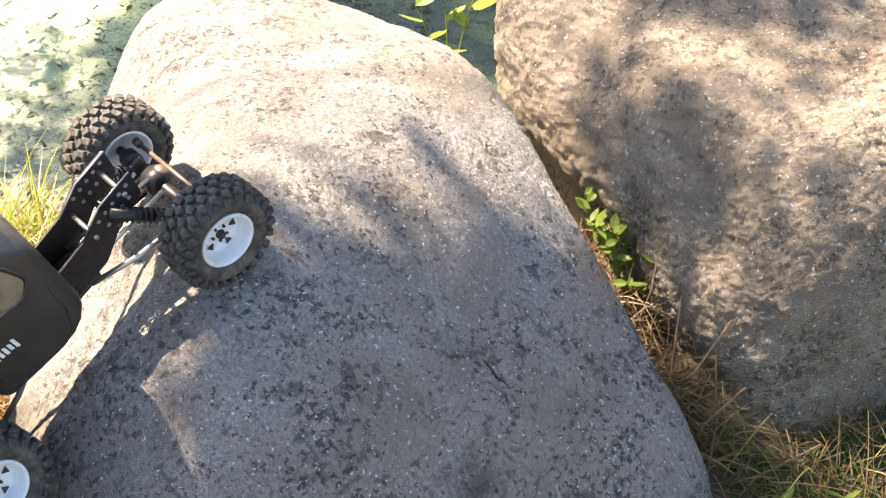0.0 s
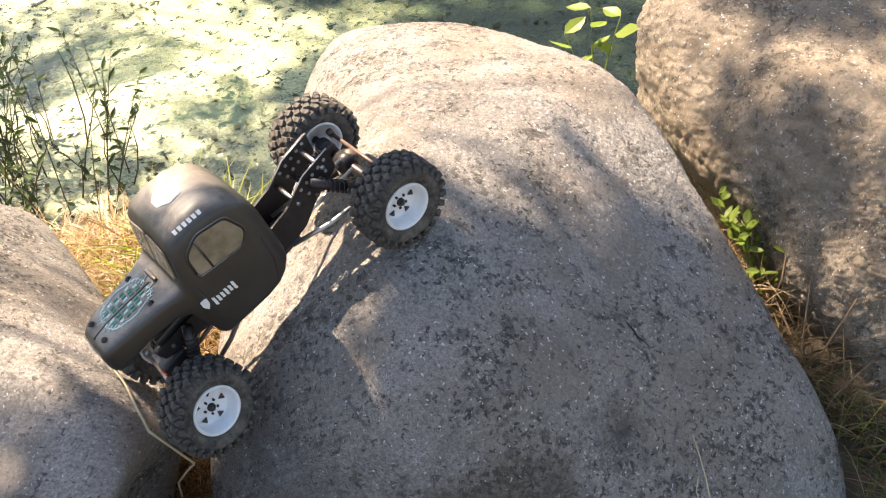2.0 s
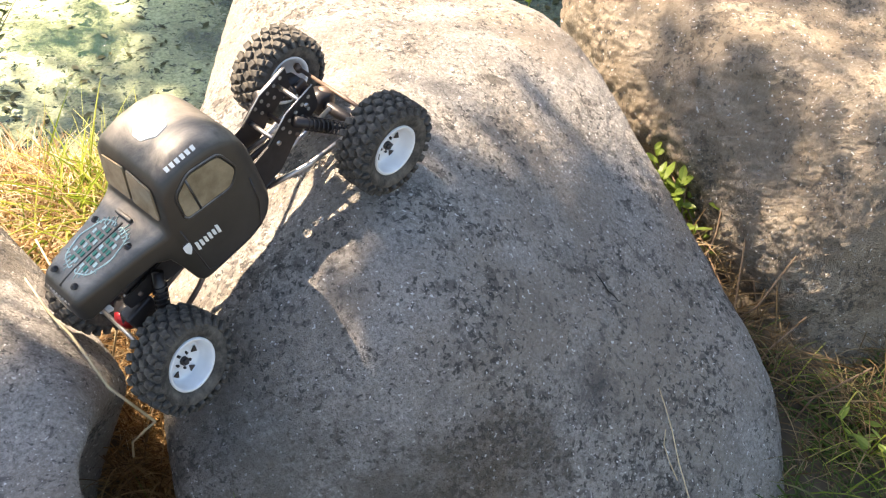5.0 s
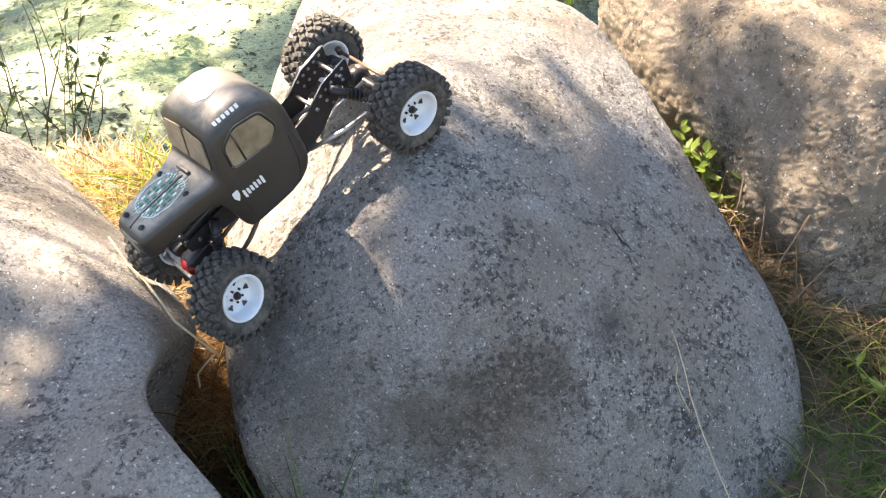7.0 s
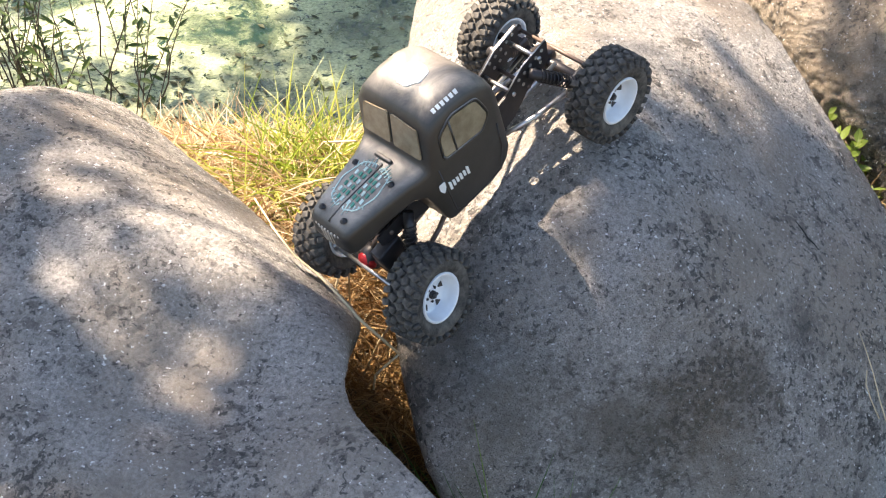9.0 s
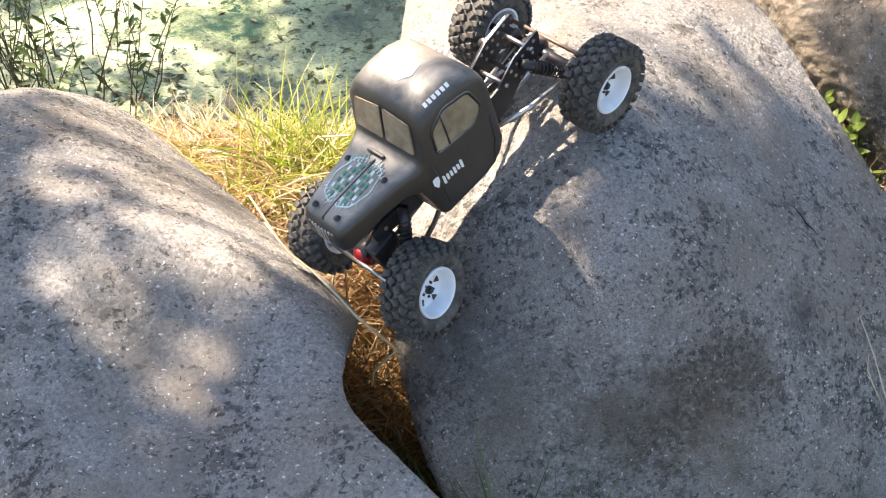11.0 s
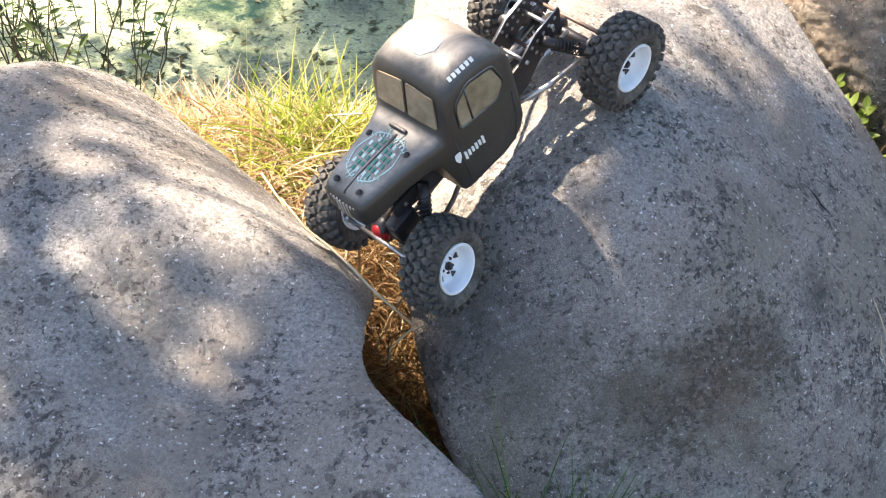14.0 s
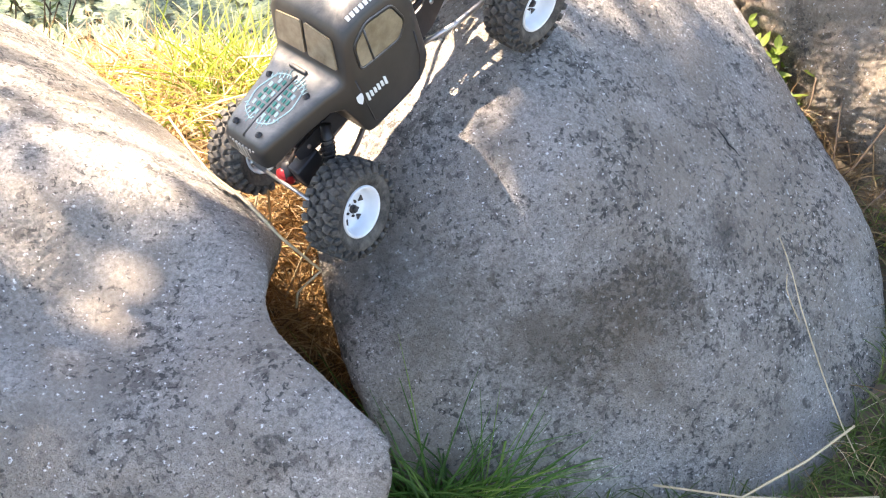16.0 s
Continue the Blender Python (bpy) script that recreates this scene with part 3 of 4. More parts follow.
# side windows and their dividers, windscreen halves
for side in (1, -1):
    flip = Matrix.Translation((0, side * 0.0656, 0)) @ Matrix.Rotation(radians(90), 4, "X") @ (Matrix.Diagonal((1, 1, -1, 1)) if side > 0 else Matrix())
    panel("side_window", rounded([(-0.004, 0.040), (-0.068, 0.034), (-0.082, 0.050), (-0.070, 0.083), (-0.030, 0.090), (-0.006, 0.074)], 0.007), flip, PANE, "dusty tan-tinted side window")
    bm = bmesh.new()
    add_pipe(bm, [(-0.024, side * 0.0672, 0.038), (-0.024, side * 0.0672, 0.088)], 0.0016, 6)
    part("window_divider", bm, PAINT, shell)
    bm = bmesh.new()
    frame_line = rounded([(-0.002, 0.037), (-0.069, 0.031), (-0.085, 0.050), (-0.072, 0.086), (-0.030, 0.093), (-0.004, 0.077)], 0.008, 3)
    add_pipe(bm, [(x, side * 0.0662, z) for x, z in frame_line + frame_line[:1]], 0.0018, 6)
    part("window_frame", bm, PAINT, shell)
    bm = bmesh.new()
    add_pipe(bm, [(0.010, side * 0.0655, 0.030), (0.004, side * 0.0662, -0.050), (-0.010, side * 0.0662, -0.058), (-0.080, side * 0.0655, -0.052), (-0.092, side * 0.0640, -0.02), (-0.094, side * 0.0635, 0.02)], 0.0010, 5)
    part("door_seam", bm, BLACK_METAL, shell)
lean = math.atan2(0.015, 0.060)
for side in (1, -1):
    m = Matrix.Translation((0.0205, 0, 0.046)) @ Matrix.Rotation(-lean * 0.9, 4, "Y") @ Matrix.Rotation(radians(90), 4, "Z") @ Matrix.Rotation(radians(90), 4, "X")
    panel("windscreen", rounded([(side * 0.003, 0.004), (side * 0.053, 0.004), (side * 0.049, 0.047), (side * 0.003, 0.052)], 0.004), m, PANE, "tan-tinted windscreen half", 0.0022)

# grille bars on the nose, bonnet ridge, fixing posts
for n in range(10):
    bm = bmesh.new()
    y = -0.0275 + 0.0061 * n
    add_box(bm, (0.003, 0.0032, 0.026 if 0 < n < 9 else 0.02), Matrix.Translation((0.1512 - 0.004 * (abs(y) / 0.031) ** 2, y, 0.001)), 0.0008)
    part("grille_bar", bm, GRILLE, shell, "pale grille bar")
bm = bmesh.new()
add_pipe(bm, [(0.143, 0, 0.022), (0.120, 0, 0.0292), (0.085, 0, 0.0322), (0.045, 0, 0.0345)], 0.0018, 6)
part("bonnet_ridge", bm, PAINT, shell)
for px, py, pz in ((0.062, 0.034, 0.0325), (0.062, -0.034, 0.0325), (0.134, 0.021, 0.0262), (0.134, -0.021, 0.0262)):
    bm = bmesh.new()
    add_rod(bm, (px, py, pz - 0.002), (px, py, pz + 0.0045), 0.0026, sides=10)
    add_rod(bm, (px, py, pz + 0.001), (px, py, pz + 0.0022), 0.0045, sides=12)
    part("fixing_post", bm, BLACK_METAL, shell)
bm = bmesh.new()
add_box(bm, (0.006, 0.030, 0.006), Matrix.Translation((0.038, -0.004, 0.0375)), 0.002)
part("cowl_vent", bm, PAINT, shell)


# stickers follow the curve of the shell
SKIN = BVHTree.FromPolygons([v.co.copy() for v in shell.data.vertices], [tuple(f.vertices) for f in shell.data.polygons])


def sticker(name, outline, m, material, label="", lift=0.0013):
    bm = bmesh.new()
    add_slab(bm, outline, 0.0003, m)
    bmesh.ops.triangulate(bm, faces=bm.faces)
    if len(outline) > 8:
        bmesh.ops.subdivide_edges(bm, edges=bm.edges, cuts=6, use_grid_fill=True)
    middle = sum(v.co.z for v in bm.verts) / len(bm.verts)
    for v in bm.verts:
        at = SKIN.ray_cast(Vector((v.co.x, v.co.y, 0.3)), Vector((0, 0, -1)))[0]
        if at:
            v.co.z = at.z + lift * (1.0 if v.co.z > middle else -1.0)
    return part(name, bm, material, shell, label, True)


# a striped crest on the roof, a fringed green and white patch on the bonnet, pale scrawls on roof edge and door
def flat_at(x, y, z, tilt=0.0):
    return Matrix.Translation((x, y, z)) @ Matrix.Rotation(tilt, 4, "Y")


crest = flat_at(-0.041, -0.004, 0.1174)
sticker("roof_sticker", rounded([(0.020, -0.008), (0.020, 0.008), (0.006, 0.021), (-0.013, 0.017), (-0.019, 0.006), (-0.019, -0.006), (-0.013, -0.017), (0.006, -0.021)], 0.002, 2), crest, DECAL_WHITE, "white striped crest sticker")
for n in range(11):
    y = -0.0165 + 0.0033 * n
    if abs(y) > 0.005:
        sticker("sticker_stripe", [(0.011 - 0.4 * abs(y), y - 0.0007), (0.011 - 0.4 * abs(y), y + 0.0007), (-0.011 + 0.2 * abs(y), y + 0.0007), (-0.011 + 0.2 * abs(y), y - 0.0007)], crest @ Matrix.Translation((0, 0, 0.0006)), PAINT, "", 0.0017)
for y in (-0.0028, 0.0028):
    sticker("sticker_stripe", rounded([(0.006, y - 0.0017), (0.006, y + 0.0017), (0.001, y + 0.0015), (0.001, y - 0.0015)], 0.0006, 2), crest @ Matrix.Translation((0, 0, 0.0006)), PAINT, "", 0.0017)
for n in range(6):
    x = -0.052 + 0.0075 * n
    m = Matrix.Translation((x, 0.0585, 0.1095)) @ Matrix.Rotation(radians(-48), 4, "X")
    panel("roof_edge_lettering", [(-0.0026, -0.003), (0.0026, -0.003), (0.0022, 0.0032), (-0.0022, 0.0032)], m, DECAL_WHITE, "worn white letter bar", 0.0008)
bonnet = flat_at(0.086, 0, 0.0334)
for side in (1, -1):
    rim_line = rounded([(0.038, side * 0.004), (0.029, side * 0.024), (0.000, side * 0.032), (-0.032, side * 0.024), (-0.038, side * 0.004)], 0.006, 3)
    for n in range(len(rim_line) - 1):
        a, c = Vector((*rim_line[n], 0)), Vector((*rim_line[n + 1], 0))
        if (c - a).length < 0.0005:
            continue
        w = (c - a).normalized().cross(Vector((0, 0, 1))) * 0.0007
        steps = max(1, int((c - a).length / 0.006))
        for s in range(steps):
            p, q = a.lerp(c, s / steps), a.lerp(c, (s + 1) / steps)
            sticker("bonnet_sticker_edge", [(p + w).xy, (q + w).xy, (q - w).xy, (p - w).xy], bonnet, DECAL_PALE, "pale green sticker outline")
    for n in range(6):
        for row in range(3):
            x, y = 0.025 - 0.0098 * n, side * (0.0062 + 0.0070 * row)
            if abs(y) > 0.027 - 0.0045 * abs(n - 2.5):
                continue
            sticker("bonnet_sticker_bar", [(x - 0.0036, y - 0.0022), (x + 0.0030, y - 0.0018), (x + 0.0036, y + 0.0022), (x - 0.0030, y + 0.0018)], bonnet, DECAL_PALE if (n + row) % 3 == 0 else DECAL_GREEN, "faded green sticker bar")
    for n in range(5):
        y = side * (0.008 + 0.005 * n)
        sticker("bonnet_sticker_feather", [(-0.031 + 0.002 * n, y - 0.0009), (-0.031 + 0.002 * n, y + 0.0009), (-0.045 + 0.004 * n, y + side * 0.003)], bonnet, DECAL_PALE)
        sticker("bonnet_sticker_feather", [(0.028 - 0.002 * n, y - 0.0008), (0.028 - 0.002 * n, y + 0.0008), (0.043 - 0.005 * n, y + side * 0.002)], bonnet, DECAL_PALE)
for side in (1, -1):
    door = Matrix.Translation((0, side * 0.0662, 0)) @ Matrix.Rotation(radians(90), 4, "X") @ (Matrix.Diagonal((1, 1, -1, 1)) if side > 0 else Matrix())
    for n in range(6):
        x = -0.030 + 0.0062 * n
        h = (0.008, 0.0055, 0.0065, 0.0055, 0.006, 0.008)[n]
        panel("door_lettering", rounded([(x - 0.0022, -0.006 - h), (x + 0.0018, -0.006 - h * 0.8), (x + 0.0024, -0.006 + h), (x - 0.0016, -0.006 + h * 0.7)], 0.0008, 2), door, DECAL_WHITE, "worn white letter bar", 0.0008)
    panel("fender_badge", rounded([(0.016, 0.010), (0.026, 0.010), (0.026, 0.000), (0.021, -0.008), (0.016, 0.000)], 0.002, 2), door @ Matrix.Translation((-0.008, -0.002, 0)), DECAL_WHITE, "small white shield badge", 0.0008)


# ---- grass, straw and weeds ----
BOULDERS = [(Vector(main_rock.location), np.array(MAIN_FACETS)), (Vector(left_rock.location), np.array(LEFT_FACETS)), (Vector(right_rock.location), np.array(RIGHT_FACETS))]


def depth_in_rock(x, y, z):
    """How far outside the nearest boulder a place is (negative inside)."""
    least = 9.0
    for middle, f in BOULDERS:
        az, el = np.radians(f[:, 0]), np.radians(f[:, 1])
        p = np.array((x, y, z)) - np.array(middle)
        least = min(least, float((np.cos(el) * np.cos(az) * p[0] + np.cos(el) * np.sin(az) * p[1] + np.sin(el) * p[2] - f[:, 2]).max()))
    return least


def add_blade(v, f, base, lean, length, width, bend, rng, steps=4):
    """One folded blade of grass, bowing over; lean is its first direction."""
    p, way = Vector(base), Vector(lean).normalized()
    side = way.cross(Vector((rng.uniform(-1, 1), rng.uniform(-1, 1), 0.3))).normalized()
    start = len(v)
    for k in range(steps + 1):
        t = k / steps
        w = width * (1 - t) ** 0.7 * 0.5 + 0.0003
        fold = way.cross(side) * w * 0.35
        v += [p - side * w + fold, p - fold, p + side * w + fold]
        way = (way + bend / steps).normalized()
        p = p + way * length / steps
    for k in range(steps):
        a = start + 3 * k
        f += [(a, a + 1, a + 4, a + 3), (a + 1, a + 2, a + 5, a + 4)]


def stuff(name, v, f, material, label, category):
    me = bpy.data.meshes.new(name)
    me.from_pydata([tuple(p) for p in v], [], f)
    me.materials.append(material)
    return tagged(new(name, me), label, category, kind="stuff")


STRAW = blades("dry_straw", (0.0, (0.28, 0.16, 0.075)), (0.35, (0.54, 0.37, 0.20)), (0.7, (0.70, 0.55, 0.36)), (1.0, (0.82, 0.74, 0.57)), rough=0.45, light=0.4)
STRAW_RUST = blades("rusty_straw", (0.0, (0.13, 0.065, 0.025)), (0.5, (0.27, 0.15, 0.055)), (1.0, (0.55, 0.37, 0.18)), rough=0.5, light=0.35)
STRAW_BROWN = blades("brown_stems", (0.0, (0.12, 0.07, 0.03)), (0.6, (0.20, 0.13, 0.065)), (1.0, (0.36, 0.27, 0.15)), rough=0.6, light=0.2)
GREEN = blades("green_grass", (0.0, (0.14, 0.22, 0.03)), (0.5, (0.36, 0.42, 0.06)), (1.0, (0.62, 0.60, 0.18)), rough=0.4, light=0.45)
GRASS_DEEP = blades("deep_green_grass", (0.0, (0.05, 0.13, 0.025)), (0.7, (0.10, 0.24, 0.045)), (1.0, (0.26, 0.38, 0.08)), rough=0.35, light=0.45)
TURF = blades("dark_turf", (0.0, (0.05, 0.09, 0.02)), (0.5, (0.09, 0.17, 0.03)), (0.8, (0.14, 0.19, 0.05)), (1.0, (0.30, 0.26, 0.14)), rough=0.5, light=0.3)
LEAF = blades("weed_leaf", (0.0, (0.16, 0.26, 0.04)), (1.0, (0.42, 0.50, 0.12)), rough=0.4, light=0.5)
TREE_LEAF = blades("tree_leaf", (0.0, (0.03, 0.07, 0.015)), (1.0, (0.08, 0.13, 0.03)), rough=0.45, light=0.25)
TWIG = plain("dry_twig", (0.20, 0.13, 0.08), 0.8, vary=0.4, scale=90)
STEM_DARK = plain("dark_stem", (0.07, 0.05, 0.03), 0.7, vary=0.4, scale=90)
STALK = plain("pale_straw_stalk", (0.50, 0.40, 0.25), 0.5, vary=0.25, scale=90)

rng = random.Random(4)


def mat_of_straw(count, where, tall, material, name, label, category, flat=0.25, size=(0.05, 0.13), width=0.0022, bias=(0, 0)):
    v, f = [], []
    made = tries = 0
    while made < count and tries < count * 6:
        tries += 1
        x, y = where()
        z = ground_z(x, y)
        if depth_in_rock(x, y, z + 0.05) < -0.004:
            continue
        made += 1
        a = rng.uniform(0, 2 * math.pi)
        out = Vector((math.cos(a) + bias[0], math.sin(a) + bias[1], 0))
        lean = out * rng.uniform(0.2, 1.0) + Vector((0, 0, rng.uniform(flat, 1.0)))
        base = (x, y, z + rng.uniform(0, tall))
        add_blade(v, f, base, lean, rng.uniform(*size), width * rng.uniform(0.5, 1.3), out * rng.uniform(0.1, 1.1) + Vector((0, 0, rng.uniform(-1.3, -0.1))), rng)
    return stuff(name, v, f, material, label, category)


def gap_bank():
    return rng.uniform(-1.35, -0.30), rng.uniform(0.10, 0.78)


def gap_crevice():
    y = rng.uniform(-0.03, 0.28)
    return -0.545 + 0.10 * (y + 0.1) + rng.uniform(-0.10, 0.08), y


mat_of_straw(6800, gap_bank, 0.05, STRAW, "dry_grass", "matted golden dry grass on the bank between boulders", "dry grass", flat=0.05, size=(0.04, 0.14), width=0.0036)
mat_of_straw(1200, gap_crevice, 0.10, STRAW_RUST, "dry_grass", "orange-brown dry grass packed into the crevice", "dry grass", flat=0.5, size=(0.04, 0.11))
mat_of_straw(650, lambda: (-0.555 + rng.uniform(-0.05, 0.09), rng.uniform(-0.11, 0.02)), 0.24, STRAW_RUST, "dry_grass", "orange-brown straw wedged deep in the crevice", "dry grass", flat=0.6, size=(0.04, 0.12))
mat_of_straw(160, lambda: (-0.66 + rng.uniform(-0.14, 0.16), rng.uniform(0.05, 0.45)), 0.06, STRAW, "dry_grass", "long bent pale straws over the grassy gap", "dry grass", flat=0.5, size=(0.12, 0.24), width=0.0030)
mat_of_straw(150, lambda: (-0.50 + rng.uniform(-0.09, 0.09), rng.uniform(-0.26, -0.04)), 0.02, STRAW_BROWN, "dry_grass", "dark dead stems low in the crevice", "dry grass", flat=0.4, size=(0.05, 0.14), width=0.0018)
mat_of_straw(520, lambda: (rng.uniform(0.40, 0.95), rng.uniform(0.04, 0.20)), 0.01, TURF, "turf", "short dark turf under the brown boulder's foot", "grass", flat=0.5, size=(0.02, 0.06), width=0.003)
mat_of_straw(430, lambda: (-0.68 + rng.gauss(0, 0.065), 0.50 + rng.gauss(0, 0.085)), 0.03, GREEN, "green_grass", "bright green grass clump standing out of dry grass", "grass", flat=1.0, size=(0.10, 0.24), width=0.0048)
mat_of_straw(300, lambda: (rng.uniform(-1.3, -0.5), rng.uniform(0.25, 0.72)), 0.02, GREEN, "green_grass", "scattered green blades among dry grass", "grass", flat=0.9, size=(0.05, 0.12), width=0.003)
mat_of_straw(2400, lambda: (rng.uniform(0.10, 0.95), rng.uniform(-0.55, 0.09)), 0.01, TURF, "turf", "green turf beside the boulders' feet", "grass", flat=0.5, size=(0.025, 0.075), width=0.003)
mat_of_straw(2800, lambda: (rng.uniform(-0.62, 0.45), rng.uniform(-0.62, -0.14)), 0.01, TURF, "turf", "green turf in front of the boulder's foot", "grass", flat=0.5, size=(0.04, 0.10), width=0.003)
mat_of_straw(300, lambda: (-0.38 + rng.gauss(0, 0.06), -0.32 + rng.gauss(0, 0.035)), 0.0, GRASS_DEEP, "green_grass", "long green grass tuft before the crevice", "grass", flat=1.1, size=(0.11, 0.26), width=0.0050)
mat_of_straw(420, lambda: (rng.uniform(0.16, 0.40), rng.uniform(0.02, 0.80)), 0.05, STRAW_BROWN, "dry_grass", "tangled dry stems between two boulders", "dry grass", flat=0.8, size=(0.05, 0.13), width=0.0020)
mat_of_straw(520, lambda: (rng.uniform(0.24, 0.62), rng.uniform(0.00, 0.42)), 0.03, STRAW_BROWN, "dry_grass", "dead brown stems and litter low in the gap", "dry grass", flat=0.25, size=(0.05, 0.15), width=0.0022)
mat_of_straw(900, lambda: (rng.uniform(0.34, 0.85), rng.uniform(-0.14, 0.26)), 0.01, TURF, "turf", "dark green grass in the gap between boulders", "grass", flat=0.6, size=(0.03, 0.10), width=0.0028)
mat_of_straw(32, lambda: (0.27 + rng.gauss(0, 0.03), 0.52 + rng.gauss(0, 0.16)), 0.06, STRAW, "dry_grass", "dry yellow grass standing in the gap between boulders", "dry grass", flat=1.0, size=(0.08, 0.20), width=0.0026)
mat_of_straw(45, lambda: (rng.uniform(0.30, 0.60), rng.uniform(-0.02, 0.16)), 0.02, GREEN, "green_grass", "thin green blades in the gap between boulders", "grass", flat=0.8, size=(0.05, 0.13), width=0.003)
mat_of_straw(200, lambda: (rng.uniform(-0.3, 0.6), rng.uniform(-0.6, -0.1)), 0.02, STRAW, "dry_grass", "loose dry straw lying on turf", "dry grass", flat=0.1, size=(0.06, 0.18), width=0.0018)


def leaf_outline(length, width):
    return [(0, 0), (0.22 * length, 0.38 * width), (0.5 * length, 0.5 * width), (0.8 * length, 0.28 * width), (length, 0), (0.8 * length, -0.28 * width), (0.5 * length, -0.5 * width), (0.22 * length, -0.38 * width)]


def leaf_mesh(length, width, cup=0.2):
    """A cupped leaf with a folded midrib, along +x."""
    bm = bmesh.new()
    rim = [bm.verts.new((x, y, cup * abs(y) + 0.12 * x * x / length)) for x, y in leaf_outline(length, width)]
    ribs = [bm.verts.new((length * t, 0, 0.12 * length * t * t - 0.0008)) for t in (0.22, 0.5, 0.8)]
    chain = [rim[0], *ribs, rim[4]]
    for k, (one, two) in enumerate(((0, 1), (1, 2), (2, 3), (3, 4))):
        bm.faces.new([q for q in (chain[k], chain[k + 1], rim[two], rim[one]) if q is not None] if k not in (0, 3) else ([chain[0], chain[1], rim[1]] if k == 0 else [chain[3], rim[4], rim[3]]))
        low = (0, 7, 6, 5, 4)
        bm.faces.new([chain[k], rim[low[k]], rim[low[k + 1]], chain[k + 1]] if k not in (0, 3) else ([chain[0], rim[7], chain[1]] if k == 0 else [chain[3], rim[5], rim[4]]))
    return bm


def weed(at, stems, height, leaf_length, leaf_width, label, seed, material=LEAF, lean=(0, 0), per_stem=6, name="weed_plant"):
    """A leafy weed: thin stems that carry single leaves."""
    r = random.Random(seed)
    plant = tagged(new(name), label, "plant")
    plant.location = at
    shapes = [leaf_mesh(leaf_length * s, leaf_width * s) for s in (0.7, 1.0, 1.25)]
    meshes = []
    for bm in shapes:
        me = bpy.data.meshes.new("leaf")
        bm.to_mesh(me)
        bm.free()
        me.materials.append(material)
        meshes.append(me)
    for s in range(stems):
        a = r.uniform(0, 2 * math.pi)
        top = Vector((lean[0] + 0.35 * height * math.cos(a), lean[1] + 0.35 * height * math.sin(a), height * r.uniform(0.7, 1.1)))
        points = [Vector((0.008 * math.cos(a), 0.008 * math.sin(a), -0.02)) + top * t + Vector((0, 0, 0.25 * height * t * (1 - t))) for t in (0, 0.25, 0.5, 0.75, 1.0)]
        bm = bmesh.new()
        add_pipe(bm, points, [0.0017, 0.0015, 0.0013, 0.001, 0.0006], 6)
        part("stem", bm, STEM_DARK if material is not LEAF else GREEN, plant)
        for k in range(per_stem):
            t = (k + 1) / per_stem
            p = points[0].lerp(points[-1], t) + Vector((0, 0, 0.25 * height * t * (1 - t)))
            ob = new("leaf", r.choice(meshes))
            ob.parent = plant
            ob.matrix_basis = Matrix.Translation(p) @ Euler((radians(r.uniform(-30, 30)), radians(r.uniform(-45, 15)), r.uniform(0, 2 * math.pi))).to_matrix().to_4x4()
    return plant


weed((0.262, 0.480, 0.16), 8, 0.11, 0.026, 0.015, "small bright green weed growing between two boulders", 11)
weed((0.290, 0.410, 0.12), 6, 0.11, 0.024, 0.013, "slender green weed rooted between boulders", 12)
weed((0.315, 0.370, 0.05), 2, 0.07, 0.055, 0.045, "weed with one broad shaded green leaf", 13, per_stem=2)
weed((0.01, 0.87, 0.21), 3, 0.17, 0.052, 0.030, "broad-leaved yellow-green weed behind the boulder", 14, per_stem=4)
weed((0.50, 0.04, 0.0), 4, 0.12, 0.03, 0.01, "narrow-leaved green weed at the boulder's foot", 15)


def stalk(points, r, label, name="straw_stalk", material=None):
    bm = bmesh.new()
    add_pipe(bm, points, r, 7)
    return tagged(part(name, bm, material or STALK, None), label, "straw")


# a hairline crack in the main boulder's shaded face
CRACK = plain("dark_crack", (0.03, 0.028, 0.027), 0.95, vary=0.3, scale=90)
bm = bmesh.new()
add_pipe(bm, [Vector(q) - main_rock.location for q in ((0.053, 0.106, 0.310), (0.060, 0.102, 0.303), (0.066, 0.097, 0.297), (0.071, 0.091, 0.291), (0.081, 0.090, 0.283), (0.089, 0.085, 0.275))], [0.0004, 0.0011, 0.0013, 0.0014, 0.001, 0.0004], 6)
part("crack", bm, CRACK, main_rock, "dark hairline crack")

# single stalks that lie on or stand by the boulders
stalk([(0.144, -0.002, 0.196), (0.152, -0.025, 0.180), (0.160, -0.050, 0.161), (0.167, -0.083, 0.137), (0.183, -0.121, 0.099), (0.204, -0.150, 0.055), (0.238, -0.195, -0.01), (0.262, -0.230, -0.045)], [0.0007, 0.0008, 0.0009, 0.0009, 0.0010, 0.0010, 0.0010, 0.0010], "long thin pale straw lying down the boulder's face")
stalk([(0.150, -0.050, 0.166), (0.146, -0.068, 0.155), (0.153, -0.085, 0.140), (0.166, -0.100, 0.118)], 0.0008, "short curled straw fibre on the boulder's face")
stalk([(-0.700, 0.050, 0.335), (-0.665, 0.007, 0.318), (-0.628, -0.034, 0.318), (-0.600, -0.075, 0.322), (-0.567, -0.120, 0.318), (-0.517, -0.125, 0.262)], [0.0012, 0.0016, 0.0019, 0.0021, 0.0021, 0.0018], "long bent pale straw reaching off the boulder over the crevice")
stalk([(-0.517, -0.125, 0.262), (-0.532, -0.126, 0.245), (-0.549, -0.125, 0.222), (-0.552, -0.122, 0.190)], 0.0015, "broken end of a bent pale straw")
stalk([(-0.06, -0.278, -0.020), (0.06, -0.295, -0.030), (0.16, -0.302, -0.032), (0.262, -0.303, -0.030)], 0.0018, "straight pale straw lying on turf")
